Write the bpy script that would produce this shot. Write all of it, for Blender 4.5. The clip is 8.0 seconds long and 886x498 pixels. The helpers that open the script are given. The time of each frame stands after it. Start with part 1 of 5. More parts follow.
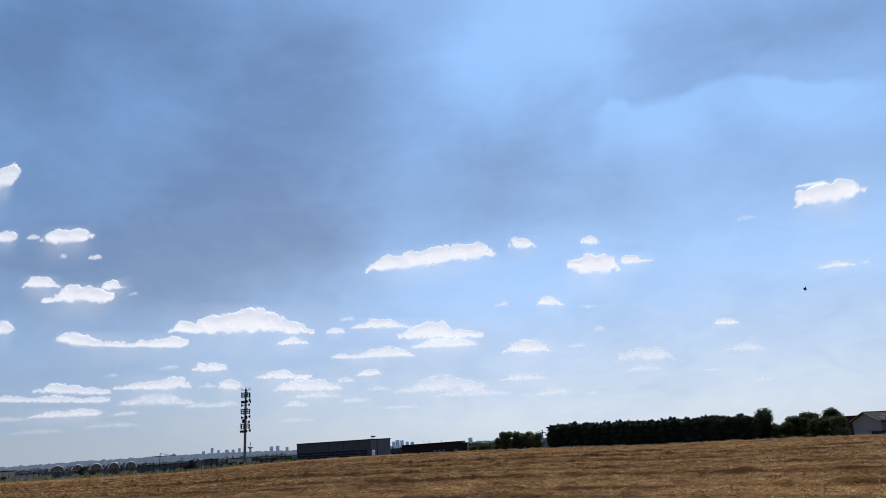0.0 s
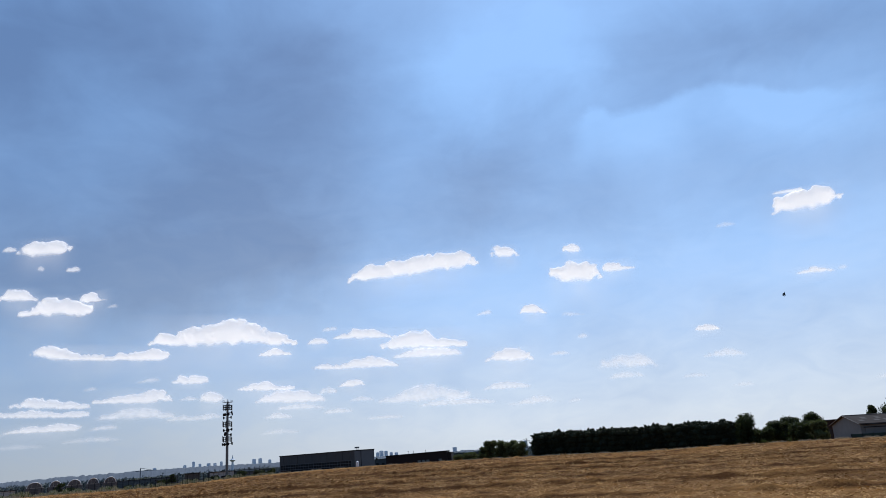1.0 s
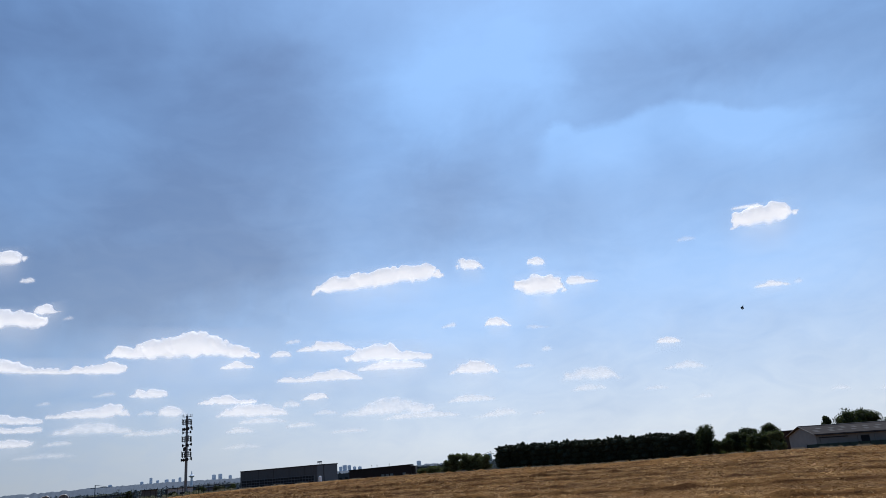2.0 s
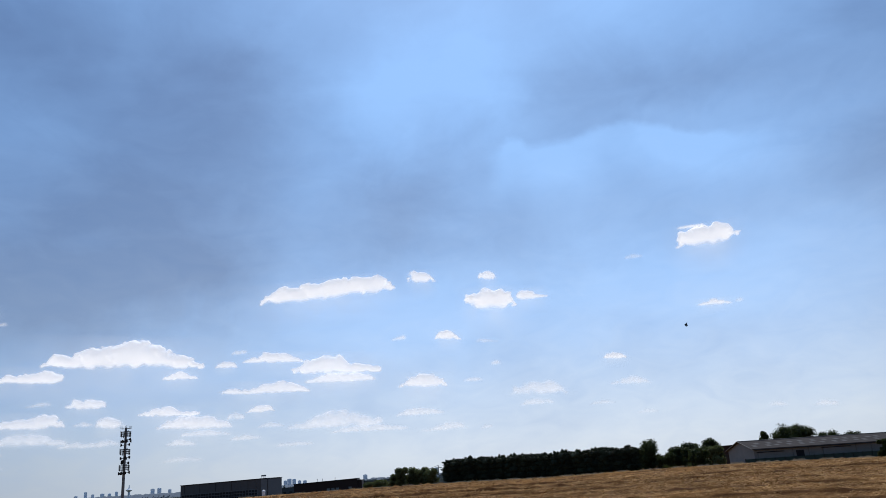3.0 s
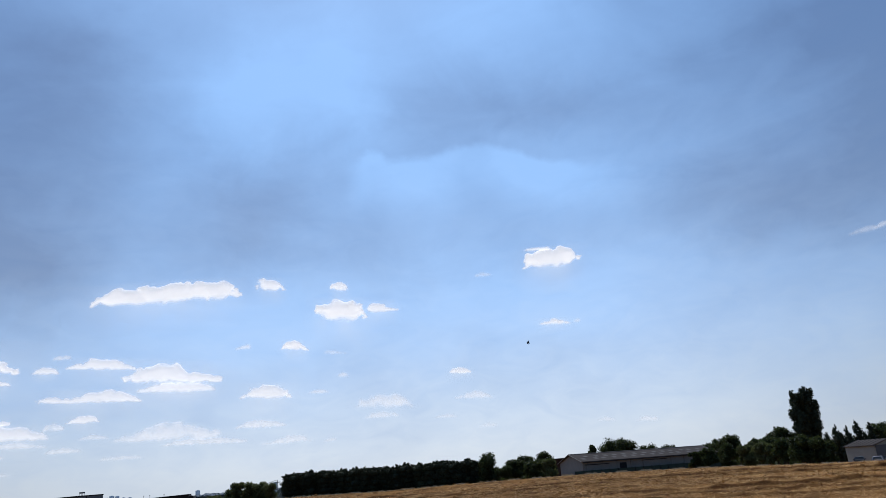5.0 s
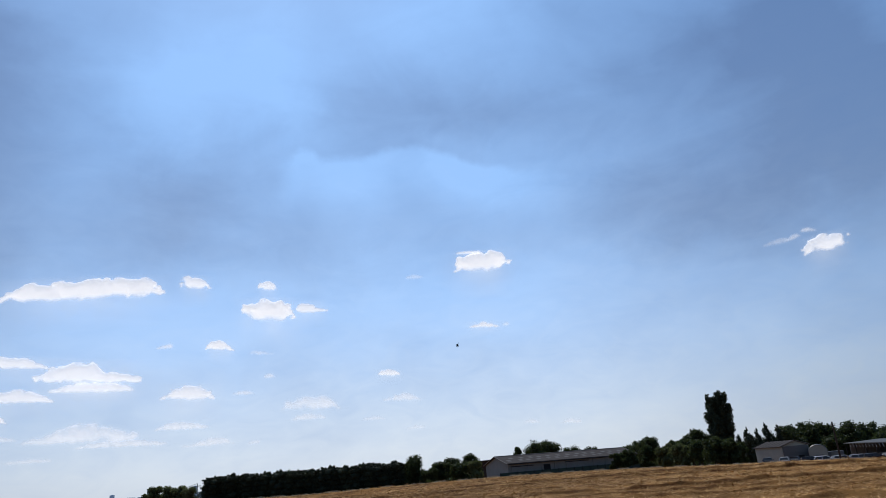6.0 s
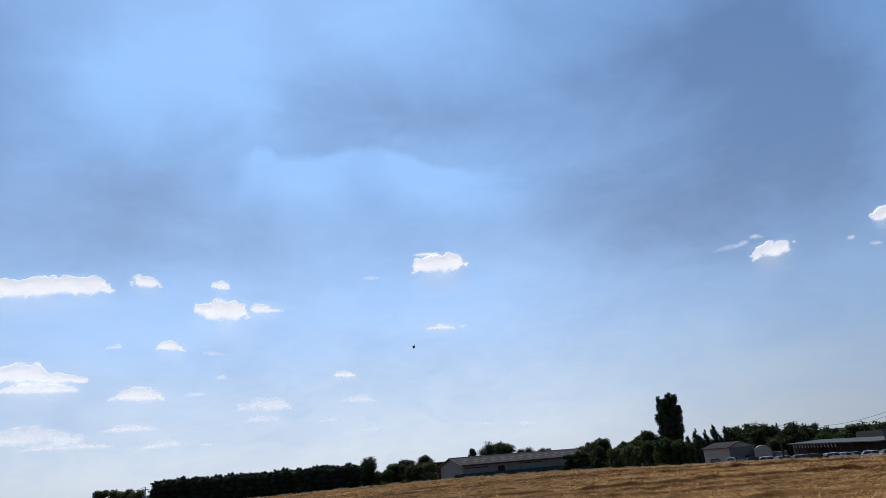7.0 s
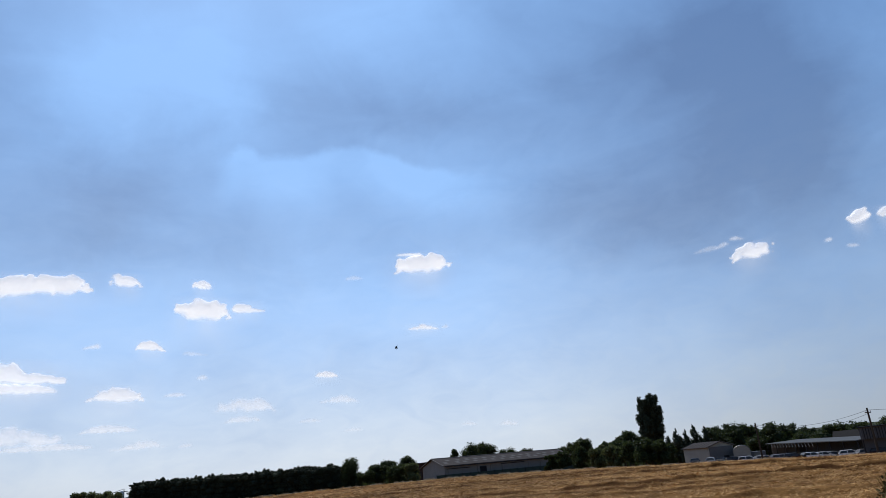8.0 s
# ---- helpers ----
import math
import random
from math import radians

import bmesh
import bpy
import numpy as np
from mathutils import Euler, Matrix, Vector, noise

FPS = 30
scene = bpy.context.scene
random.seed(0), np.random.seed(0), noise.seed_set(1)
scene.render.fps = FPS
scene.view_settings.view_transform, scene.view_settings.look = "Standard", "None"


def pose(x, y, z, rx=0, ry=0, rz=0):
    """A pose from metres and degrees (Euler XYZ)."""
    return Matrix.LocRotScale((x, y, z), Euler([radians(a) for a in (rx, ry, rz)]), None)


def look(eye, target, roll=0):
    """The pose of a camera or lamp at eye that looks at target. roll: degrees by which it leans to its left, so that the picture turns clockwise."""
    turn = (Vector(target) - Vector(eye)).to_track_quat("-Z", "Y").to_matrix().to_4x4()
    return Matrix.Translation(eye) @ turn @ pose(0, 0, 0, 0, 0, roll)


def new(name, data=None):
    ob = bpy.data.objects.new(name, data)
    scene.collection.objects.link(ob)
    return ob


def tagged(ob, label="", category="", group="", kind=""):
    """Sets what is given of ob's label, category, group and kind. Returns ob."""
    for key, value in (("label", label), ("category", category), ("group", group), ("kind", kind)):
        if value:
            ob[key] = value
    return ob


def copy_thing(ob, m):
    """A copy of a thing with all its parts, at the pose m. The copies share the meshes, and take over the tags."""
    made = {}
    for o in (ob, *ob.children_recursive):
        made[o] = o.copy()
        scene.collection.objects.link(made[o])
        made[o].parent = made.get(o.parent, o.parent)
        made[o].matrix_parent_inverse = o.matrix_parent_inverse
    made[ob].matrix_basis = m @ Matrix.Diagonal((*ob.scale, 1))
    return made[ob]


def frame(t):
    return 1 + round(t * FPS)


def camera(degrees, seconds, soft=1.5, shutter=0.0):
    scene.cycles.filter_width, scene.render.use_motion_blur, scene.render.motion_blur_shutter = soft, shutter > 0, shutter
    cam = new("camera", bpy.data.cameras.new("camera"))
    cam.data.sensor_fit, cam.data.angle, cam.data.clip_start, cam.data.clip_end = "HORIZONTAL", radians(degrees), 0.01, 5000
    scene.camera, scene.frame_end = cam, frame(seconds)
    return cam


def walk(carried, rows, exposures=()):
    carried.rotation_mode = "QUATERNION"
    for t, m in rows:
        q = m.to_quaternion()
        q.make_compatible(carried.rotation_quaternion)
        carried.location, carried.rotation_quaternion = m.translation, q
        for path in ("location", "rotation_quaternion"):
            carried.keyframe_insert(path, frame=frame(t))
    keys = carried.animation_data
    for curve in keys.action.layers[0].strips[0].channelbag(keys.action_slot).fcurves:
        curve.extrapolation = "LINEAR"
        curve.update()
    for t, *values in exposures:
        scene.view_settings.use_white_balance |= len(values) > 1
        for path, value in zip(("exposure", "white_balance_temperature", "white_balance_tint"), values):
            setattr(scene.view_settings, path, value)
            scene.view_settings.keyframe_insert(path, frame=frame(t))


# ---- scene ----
cam = camera(64.16, 8.0, soft=0.85)
EYE = 1.75
# seconds and the Euler angles of a hand-held pan from one standpoint
TURNS = [
    (0.0, 105.28, 3.28, 0.90), (0.5, 105.55, 3.70, 0.55), (1.0, 105.94, 4.14, -0.33), (1.5, 106.32, 4.48, -1.59),
    (3.0, 107.44, 4.54, -7.24), (3.5, 107.61, 4.52, -9.90), (4.0, 107.64, 4.57, -12.96), (4.5, 107.57, 4.79, -16.22),
    (6.0, 107.09, 5.28, -25.19), (6.5, 106.97, 5.38, -27.26), (7.0, 106.89, 5.52, -28.71), (7.5, 106.84, 5.65, -29.63),
    (8.0, 106.80, 5.69, -30.11),
]
walk(cam, [(t, pose(0, 0, EYE, a, b, c)) for t, a, b, c in TURNS], exposures=[(0.0, 0.0), (8.0, 0.0)])

# ---- sun, sky ----
SUN_AZ, SUN_EL = 12.0, 54.0
sun = new("sun", bpy.data.lights.new("sun", "SUN"))
sun.data.energy, sun.data.angle, sun.data.color = 3.0, radians(0.6), (1.0, 0.95, 0.87)
sun_way = Vector((math.sin(radians(SUN_AZ)) * math.cos(radians(SUN_EL)), math.cos(radians(SUN_AZ)) * math.cos(radians(SUN_EL)), math.sin(radians(SUN_EL))))
sun.matrix_basis = look(sun_way * 200, (0, 0, 0))

world = bpy.data.worlds.new("sky")
scene.world = world
world.use_nodes = True
wt = world.node_tree
wt.nodes.clear()


class Nodes:
    """Short calls for building a node tree."""

    def __init__(self, tree):
        self.tree = tree

    def node(self, kind, **settings):
        n = self.tree.nodes.new(kind)
        for key, value in settings.items():
            setattr(n, key, value)
        return n

    def put(self, socket, value):
        if hasattr(value, "is_output"):
            self.tree.links.new(value, socket)
        elif isinstance(value, (tuple, list)) and len(value) == 3 and socket.type == "RGBA":
            socket.default_value = (*value, 1)
        else:
            socket.default_value = value

    def math(self, op, *values, clamp=False):
        n = self.node("ShaderNodeMath", operation=op, use_clamp=clamp)
        for s, v in zip(n.inputs, values):
            self.put(s, v)
        return n.outputs[0]

    def mix(self, f, a, b, blend="MIX"):
        n = self.node("ShaderNodeMix", data_type="RGBA", blend_type=blend)
        self.put(n.inputs[0], f), self.put(n.inputs[6], a), self.put(n.inputs[7], b)
        return n.outputs[2]

    def span(self, v, a, b, c=0.0, d=1.0, smooth=True):
        n = self.node("ShaderNodeMapRange", interpolation_type="SMOOTHSTEP" if smooth else "LINEAR")
        for s, value in zip(n.inputs[:5], (v, a, b, c, d)):
            self.put(s, value)
        return n.outputs[0]

    def noise(self, vector, scale, detail=4.0, rough=0.55, distortion=0.0):
        n = self.node("ShaderNodeTexNoise")
        if vector is not None:
            self.put(n.inputs["Vector"], vector)
        n.inputs["Scale"].default_value, n.inputs["Detail"].default_value = scale, detail
        n.inputs["Roughness"].default_value, n.inputs["Distortion"].default_value = rough, distortion
        return n.outputs[0]


# soft masses of the high cloud deck: azimuth, elevation, half widths, slope, strength
DECK_DARK = [
    (-16, 20.5, 12, 7.0, 0.0, -0.56), (-34, 26, 6, 7, 0.0, -0.46), (-28, 14, 11, 5, 0.0, -0.34), (-12, 14.5, 9, 4.0, 0.1, -0.27),
    (5, 21, 5, 3.0, 0.5, -0.34), (14, 18.5, 7, 2.4, 0.1, -0.12), (31, 27.5, 9, 2.4, -0.1, -0.26), (21, 29.0, 4.5, 2.5, 0.2, -0.12),
    (46, 18, 9, 4.0, -0.15, -0.37), (60, 19, 9, 7, -0.1, -0.62), (43, 25, 6, 4, 0.0, -0.14), (57, 29, 12, 7, 0.0, -0.55), (-24, 32, 12, 6, 0, -0.52), (-9, 30, 6, 6, 0, -0.36),
]
DECK_LIGHT = [
    (9, 32, 8, 5.0, 0.35, 0.40), (4, 27, 3, 3.5, 0.3, 0.2), (14, 29, 4, 3.0, -0.3, 0.22), (33, 22, 6, 2.2, -0.1, 0.16),
    (26, 36, 9, 4, 0.0, 0.3), (-25, 27, 6, 3, 0.0, 0.10), (-18, 17.5, 3.5, 1.6, 0.0, 0.12), (4, 12, 16, 4, -0.04, 0.42), (28, 12, 11, 4, -0.1, 0.42),
    (40, 20.5, 4, 2.2, 0.0, 0.1), (38, 14.5, 6, 1.2, -0.2, 0.06), (-14, 8, 9, 3, 0, 0.15),
]
w = Nodes(wt)
coord = w.node("ShaderNodeTexCoord").outputs["Generated"]
split = w.node("ShaderNodeSeparateXYZ")
w.put(split.inputs[0], coord)
az0 = w.math("MULTIPLY", w.math("ARCTAN2", split.outputs[0], split.outputs[1]), 57.2958)
el0 = w.math("MULTIPLY", w.math("ARCSINE", split.outputs[2]), 57.2958)
warp_a = w.math("MULTIPLY", w.math("SUBTRACT", w.noise(coord, 7.0, 5, 0.6), 0.5), 9.0)
warp_b = w.math("MULTIPLY", w.math("SUBTRACT", w.noise(coord, 9.0, 5, 0.6, 0.4), 0.5), 6.0)
az, el = w.math("ADD", az0, warp_a), w.math("ADD", el0, warp_b)
deck = 0.61
for a, e, sa, se, slope, strength in DECK_DARK + DECK_LIGHT:
    ca, sl = math.cos(slope), math.sin(slope)
    p = w.math("MULTIPLY_ADD", el, sl / sa, w.math("MULTIPLY_ADD", az, ca / sa, -(a * ca + e * sl) / sa))
    q = w.math("MULTIPLY_ADD", el, ca / se, w.math("MULTIPLY_ADD", az, -sl / se, -(e * ca - a * sl) / se))
    d = w.math("MULTIPLY_ADD", q, q, w.math("MULTIPLY", p, p))
    deck = w.math("MULTIPLY_ADD", w.math("EXPONENT", w.math("MULTIPLY", d, -1.0)), strength, deck)
# one bank with a crisper upper edge
rag = w.math("MULTIPLY", w.math("SUBTRACT", w.noise(coord, 20.0, 5, 0.6, 0.4), 0.5), 1.5)


def bump_at(centre, spread, height):
    q = w.math("DIVIDE", w.math("SUBTRACT", az0, centre), spread)
    return w.math("MULTIPLY", w.math("EXPONENT", w.math("MULTIPLY", w.math("MULTIPLY", q, q), -1.0)), height)


crest = w.math("MULTIPLY_ADD", w.math("MAXIMUM", w.math("SUBTRACT", az0, 26.0), 0.0), -0.27, 24.9)
crest = w.math("ADD", w.math("ADD", crest, bump_at(15.6, 1.3, 0.7)), bump_at(24.4, 3.0, 0.7))
rim = w.math("ADD", w.math("SUBTRACT", crest, el0), rag)
shelf = w.math("MULTIPLY", w.span(rim, -0.3, 0.6), w.span(rim, 6.5, 0.3))
shelf = w.math("MULTIPLY", shelf, w.math("MULTIPLY", w.span(w.math("MULTIPLY_ADD", rag, 1.2, az0), 12.3, 14.6), w.span(az, 41.0, 29.0)))
deck = w.math("MULTIPLY_ADD", shelf, 0.36, deck)
# the dark mass in the west ends in a plain edge over the lit clouds
mass = w.math("MULTIPLY", w.span(w.math("MULTIPLY_ADD", rag, 2.0, az0), -7.4, -10.0), w.math("MULTIPLY", w.span(el, 8.0, 12.5), w.span(el, 20.0, 14.0)))
deck = w.math("MULTIPLY_ADD", mass, -0.16, deck)
streak = w.node("ShaderNodeMapping")
w.put(streak.inputs[0], coord)
streak.inputs["Scale"].default_value = (1.0, 1.0, 2.2)
fine = w.math("SUBTRACT", w.noise(streak.outputs[0], 6.0, 4, 0.5, 0.6), 0.5)
wisps = w.math("SUBTRACT", w.noise(streak.outputs[0], 17.0, 5, 0.55, 1.2), 0.5)
deck = w.math("MULTIPLY_ADD", wisps, 0.07, w.math("MULTIPLY_ADD", fine, 0.50, deck), clamp=True)
sky = w.node("ShaderNodeTexSky", sky_type="NISHITA", sun_disc=False, sun_elevation=radians(SUN_EL), sun_rotation=radians(SUN_AZ), dust_density=2.0)
deck_colour = w.mix(deck, (0.107, 0.220, 0.472), (0.280, 0.565, 1.07))
low = w.math("MULTIPLY", w.math("EXPONENT", w.math("DIVIDE", w.math("MAXIMUM", el0, 0.0), -10.0)), w.math("MULTIPLY_ADD", w.math("ADD", fine, wisps), 0.55, 1.0))
bright = w.math("MULTIPLY", w.span(az0, -38.0, 10.0), w.span(az0, 67.0, 30.0))
horizon = w.mix(bright, (0.388, 0.482, 0.602), (0.76, 0.885, 1.045))
haze = w.mix(bright, (0.435, 0.495, 0.57), (0.67, 0.735, 0.815))
veil = w.mix(w.math("MULTIPLY", low, 1.0, clamp=True), deck_colour, horizon)
veil = w.mix(w.math("MULTIPLY", w.math("EXPONENT", w.math("DIVIDE", w.math("MAXIMUM", el0, 0.0), -3.6)), 0.65, clamp=True), veil, haze)
clear = w.node("ShaderNodeVectorMath", operation="SCALE")
w.put(clear.inputs[0], sky.outputs[0])
clear.inputs["Scale"].default_value = 0.07
ground_side = w.span(el0, -4.0, 0.0)
colour = w.mix(w.math("MULTIPLY", ground_side, 0.88), clear.outputs[0], veil)
back = w.node("ShaderNodeBackground")
# the sky is dimmed away from the sun, to cut fill on camera-facing sides
away = w.span(w.math("ABSOLUTE", w.math("SUBTRACT", az0, SUN_AZ)), 65.0, 140.0, 1.0, 0.45)
dull = w.node("ShaderNodeVectorMath", operation="SCALE")
w.put(dull.inputs[0], colour), w.put(dull.inputs["Scale"], away)
w.put(back.inputs[0], dull.outputs[0])
back.inputs[1].default_value = 1.0
w.put(w.node("ShaderNodeOutputWorld").inputs[0], back.outputs[0])


# ---- materials ----
def material(name, build):
    m = bpy.data.materials.new(name)
    m.use_nodes = True
    n = Nodes(m.node_tree)
    shader = m.node_tree.nodes["Principled BSDF"]
    build(n, shader)
    return m


def plain(name, colour, rough=0.7, metal=0.0, vary=0.25, scale=1.2, bump=0.0, grain=12.0):
    """Paint, metal or stone with stains at one scale and grain at another."""

    def build(n, shader):
        place = n.node("ShaderNodeTexCoord").outputs["Object"]
        stain, fine = n.noise(place, scale, 5, 0.6), n.noise(place, grain, 3, 0.6)
        f = n.math("MULTIPLY_ADD", n.math("ADD", stain, n.math("MULTIPLY", fine, 0.5)), vary * 1.6, 1 - vary * 1.2)
        col = n.node("ShaderNodeVectorMath", operation="SCALE")
        col.inputs[0].default_value = colour
        n.put(col.inputs["Scale"], f)
        n.put(shader.inputs["Base Color"], col.outputs[0])
        shader.inputs["Roughness"].default_value, shader.inputs["Metallic"].default_value = rough, metal
        shader.inputs["Specular IOR Level"].default_value = 0.5 if rough < 0.6 else 0.12
        if bump:
            b = n.node("ShaderNodeBump")
            b.inputs["Strength"].default_value = bump
            n.put(b.inputs["Height"], fine)
            n.put(shader.inputs["Normal"], b.outputs[0])

    return material(name, build)


def foliage(name, dark, light, through_leaf=0.0):
    def build(n, shader):
        geo = n.node("ShaderNodeNewGeometry")
        info = n.node("ShaderNodeObjectInfo")
        place = n.node("ShaderNodeTexCoord").outputs["Object"]
        f = n.math("ADD", n.math("MULTIPLY", geo.outputs["Random Per Island"], 0.6), n.math("MULTIPLY_ADD", n.noise(place, 0.7, 3), 0.7, -0.15), clamp=True)
        col = n.mix(f, dark, light)
        shade = n.node("ShaderNodeVectorMath", operation="SCALE")
        n.put(shade.inputs[0], col)
        n.put(shade.inputs["Scale"], n.math("MULTIPLY_ADD", info.outputs["Random"], 0.5, 0.75))
        n.put(shader.inputs["Base Color"], shade.outputs[0])
        shader.inputs["Roughness"].default_value = 0.75
        shader.inputs["Specular IOR Level"].default_value = 0.2
        if through_leaf:
            lit, both = n.node("ShaderNodeBsdfTranslucent"), n.node("ShaderNodeMixShader")
            n.put(lit.inputs[0], n.mix(0.5, shade.outputs[0], (0.10, 0.13, 0.03)))
            both.inputs[0].default_value = through_leaf
            n.put(both.inputs[1], shader.outputs[0]), n.put(both.inputs[2], lit.outputs[0])
            n.put(n.tree.nodes["Material Output"].inputs[0], both.outputs[0])

    return material(name, build)


def row_noise(n, place):
    """Long uneven streaks along the rows in which the harvester went."""
    turn = n.node("ShaderNodeMapping")
    n.put(turn.inputs[0], place)
    turn.inputs["Rotation"].default_value = (0, 0, radians(27))
    turn.inputs["Scale"].default_value = (0.10, 1.0, 0.4)
    return n.noise(turn.outputs[0], 0.20, 6, 0.62, 0.5)


def straw_build(n, shader):
    geo = n.node("ShaderNodeNewGeometry")
    place = n.node("ShaderNodeTexCoord").outputs["Object"]
    rows = row_noise(n, place)
    # straw cover, which also brings the rows' painted shade into the blades' colour
    cover = n.node("ShaderNodeAttribute", attribute_name="cover_shade").outputs["Fac"]
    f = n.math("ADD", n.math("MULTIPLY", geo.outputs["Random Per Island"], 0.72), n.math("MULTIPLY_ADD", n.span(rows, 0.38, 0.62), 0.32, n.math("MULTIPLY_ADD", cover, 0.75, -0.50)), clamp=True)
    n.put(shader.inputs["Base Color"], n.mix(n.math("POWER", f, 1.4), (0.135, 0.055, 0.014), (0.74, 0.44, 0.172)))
    shader.inputs["Roughness"].default_value = 0.65
    shader.inputs["Specular IOR Level"].default_value = 0.06


def field_build(n, shader):
    place = n.node("ShaderNodeTexCoord").outputs["Object"]
    rows = row_noise(n, place)
    clumps, grain = n.noise(place, 1.6, 6, 0.65, 0.4), n.noise(place, 14.0, 4, 0.7)
    # straw cover together with the near-side shade painted into the ground colour
    cover = n.node("ShaderNodeAttribute", attribute_name="cover_shade").outputs["Fac"]
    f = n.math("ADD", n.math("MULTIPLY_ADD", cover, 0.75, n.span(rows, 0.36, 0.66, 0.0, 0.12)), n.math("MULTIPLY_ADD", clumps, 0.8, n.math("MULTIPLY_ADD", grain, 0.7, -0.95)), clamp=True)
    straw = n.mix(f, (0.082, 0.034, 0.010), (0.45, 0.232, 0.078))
    far = n.node("ShaderNodeVectorMath", operation="LENGTH")
    n.put(far.inputs[0], place)
    beyond = n.span(far.outputs["Value"], 250.0, 420.0)
    green = n.mix(n.noise(place, 0.02, 5, 0.6), (0.025, 0.032, 0.018), (0.07, 0.068, 0.04))
    n.put(shader.inputs["Base Color"], n.mix(beyond, straw, green))
    shader.inputs["Roughness"].default_value = 0.85
    shader.inputs["Specular IOR Level"].default_value = 0.03
    b = n.node("ShaderNodeBump")
    b.inputs["Strength"].default_value, b.inputs["Distance"].default_value = 0.9, 0.25
    n.put(b.inputs["Height"], n.math("ADD", clumps, n.math("MULTIPLY", grain, 0.5)))
    n.put(shader.inputs["Normal"], b.outputs[0])


def cloud_build(n, shader):
    place = n.node("ShaderNodeTexCoord").outputs["Object"]
    a, b, m = n.node("ShaderNodeBsdfDiffuse"), n.node("ShaderNodeBsdfTranslucent"), n.node("ShaderNodeMixShader")
    tone = n.mix(n.noise(place, 0.012, 4), (0.93, 0.93, 0.95), (0.98, 0.97, 0.98))
    n.put(a.inputs[0], tone), n.put(b.inputs[0], tone)
    m.inputs[0].default_value = 0.3
    n.put(m.inputs[1], a.outputs[0]), n.put(m.inputs[2], b.outputs[0])
    # emission added in place of light scattered many times inside the far cloud
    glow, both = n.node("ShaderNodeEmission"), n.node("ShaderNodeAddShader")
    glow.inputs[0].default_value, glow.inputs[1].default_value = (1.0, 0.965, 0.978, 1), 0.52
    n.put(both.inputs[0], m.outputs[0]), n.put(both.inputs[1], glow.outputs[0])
    # thin vapour lets the sky through
    thin, whole = n.node("ShaderNodeBsdfTransparent"), n.node("ShaderNodeMixShader")
    n.put(whole.inputs[0], n.node("ShaderNodeAttribute", attribute_name="vapour_cover").outputs["Fac"])
    n.put(whole.inputs[1], thin.outputs[0]), n.put(whole.inputs[2], both.outputs[0])
    n.put(n.tree.nodes["Material Output"].inputs[0], whole.outputs[0])


STRAW = material("dry_straw", straw_build)
FIELD = material("stubble_field", field_build)
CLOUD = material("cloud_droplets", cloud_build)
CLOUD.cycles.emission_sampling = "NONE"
HEDGE = foliage("dark_hedge_leaves", (0.006, 0.010, 0.005), (0.046, 0.060, 0.034), 0.10)
LEAF = foliage("summer_leaves", (0.012, 0.019, 0.007), (0.052, 0.070, 0.026), 0.30)
OLIVE = foliage("dusty_leaves", (0.046, 0.058, 0.024), (0.16, 0.172, 0.076), 0.40)
DRYGRASS = foliage("dry_grass_blades", (0.34, 0.28, 0.17), (0.66, 0.57, 0.40))
BARK = plain("bark", (0.05, 0.04, 0.03), 0.9, 0, 0.4, 3.0, 0.6)
WEED = foliage("weed_leaves", (0.07, 0.065, 0.02), (0.22, 0.17, 0.06))
GALV = plain("weathered_steel", (0.16, 0.165, 0.17), 0.5, 0.7, 0.3)
DARKMETAL = plain("dark_painted_metal", (0.022, 0.023, 0.026), 0.9, 0.0, 0.3)
CLAD = plain("grey_cladding", (0.088, 0.090, 0.094), 0.7, 0.0, 0.2, 0.3)
CLAD_END = plain("light_grey_cladding", (0.128, 0.130, 0.134), 0.7, 0.0, 0.2, 0.3)
BROWN = plain("dark_brown_cladding", (0.048, 0.027, 0.023), 0.6, 0.1, 0.3, 0.3)
RENDERED = plain("grey_render", (0.215, 0.207, 0.188), 0.9, 0, 0.25, 0.6, 0.3)
ROOFSHEET = plain("weathered_roof_sheet", (0.058, 0.049, 0.046), 0.95, 0, 0.35, 0.35, 0.3)
PALE = plain("pale_render", (0.31, 0.305, 0.265), 0.9, 0, 0.25, 0.6, 0.3)
PATCH = plain("clear_roof_sheet", (0.095, 0.088, 0.085), 0.8, 0, 0.3, 0.8)
WHITE = plain("white_paint", (0.82, 0.82, 0.82), 0.3, 0, 0.15)
SILVER = plain("silver_car_paint", (0.42, 0.42, 0.43), 0.4, 0.3, 0.1)
BLACKCAR = plain("black_car_paint", (0.02, 0.02, 0.025), 0.25, 0.1, 0.2)
RUBBER = plain("rubber", (0.018, 0.018, 0.018), 0.85)
GLASSDARK = plain("dark_glazing", (0.02, 0.024, 0.03), 0.08, 0, 0.1)
# roughened so that the car windows mirror little of the sky
CARGLASS = plain("matt_car_glass", (0.018, 0.02, 0.024), 0.55, 0, 0.2)
PALEROOF = plain("fibre_cement_roof", (0.085, 0.088, 0.090), 0.8, 0, 0.3, 0.5, 0.2)
OLDTILE = plain("dark_old_roof_tile", (0.030, 0.027, 0.025), 1.0, 0, 0.35, 1.0, 0.3)
LAMP = plain("lamp_lens", (0.6, 0.58, 0.55), 0.15)
WOODPOLE = plain("old_wooden_pole", (0.055, 0.042, 0.032), 0.9, 0, 0.4, 2.0, 0.5)
PLASTIC = plain("greenhouse_sheet", (0.42, 0.43, 0.44), 0.5, 0, 0.15)
GREENFENCE = plain("green_fence_mesh", (0.035, 0.060, 0.052), 0.8, 0, 0.4, 1.0)
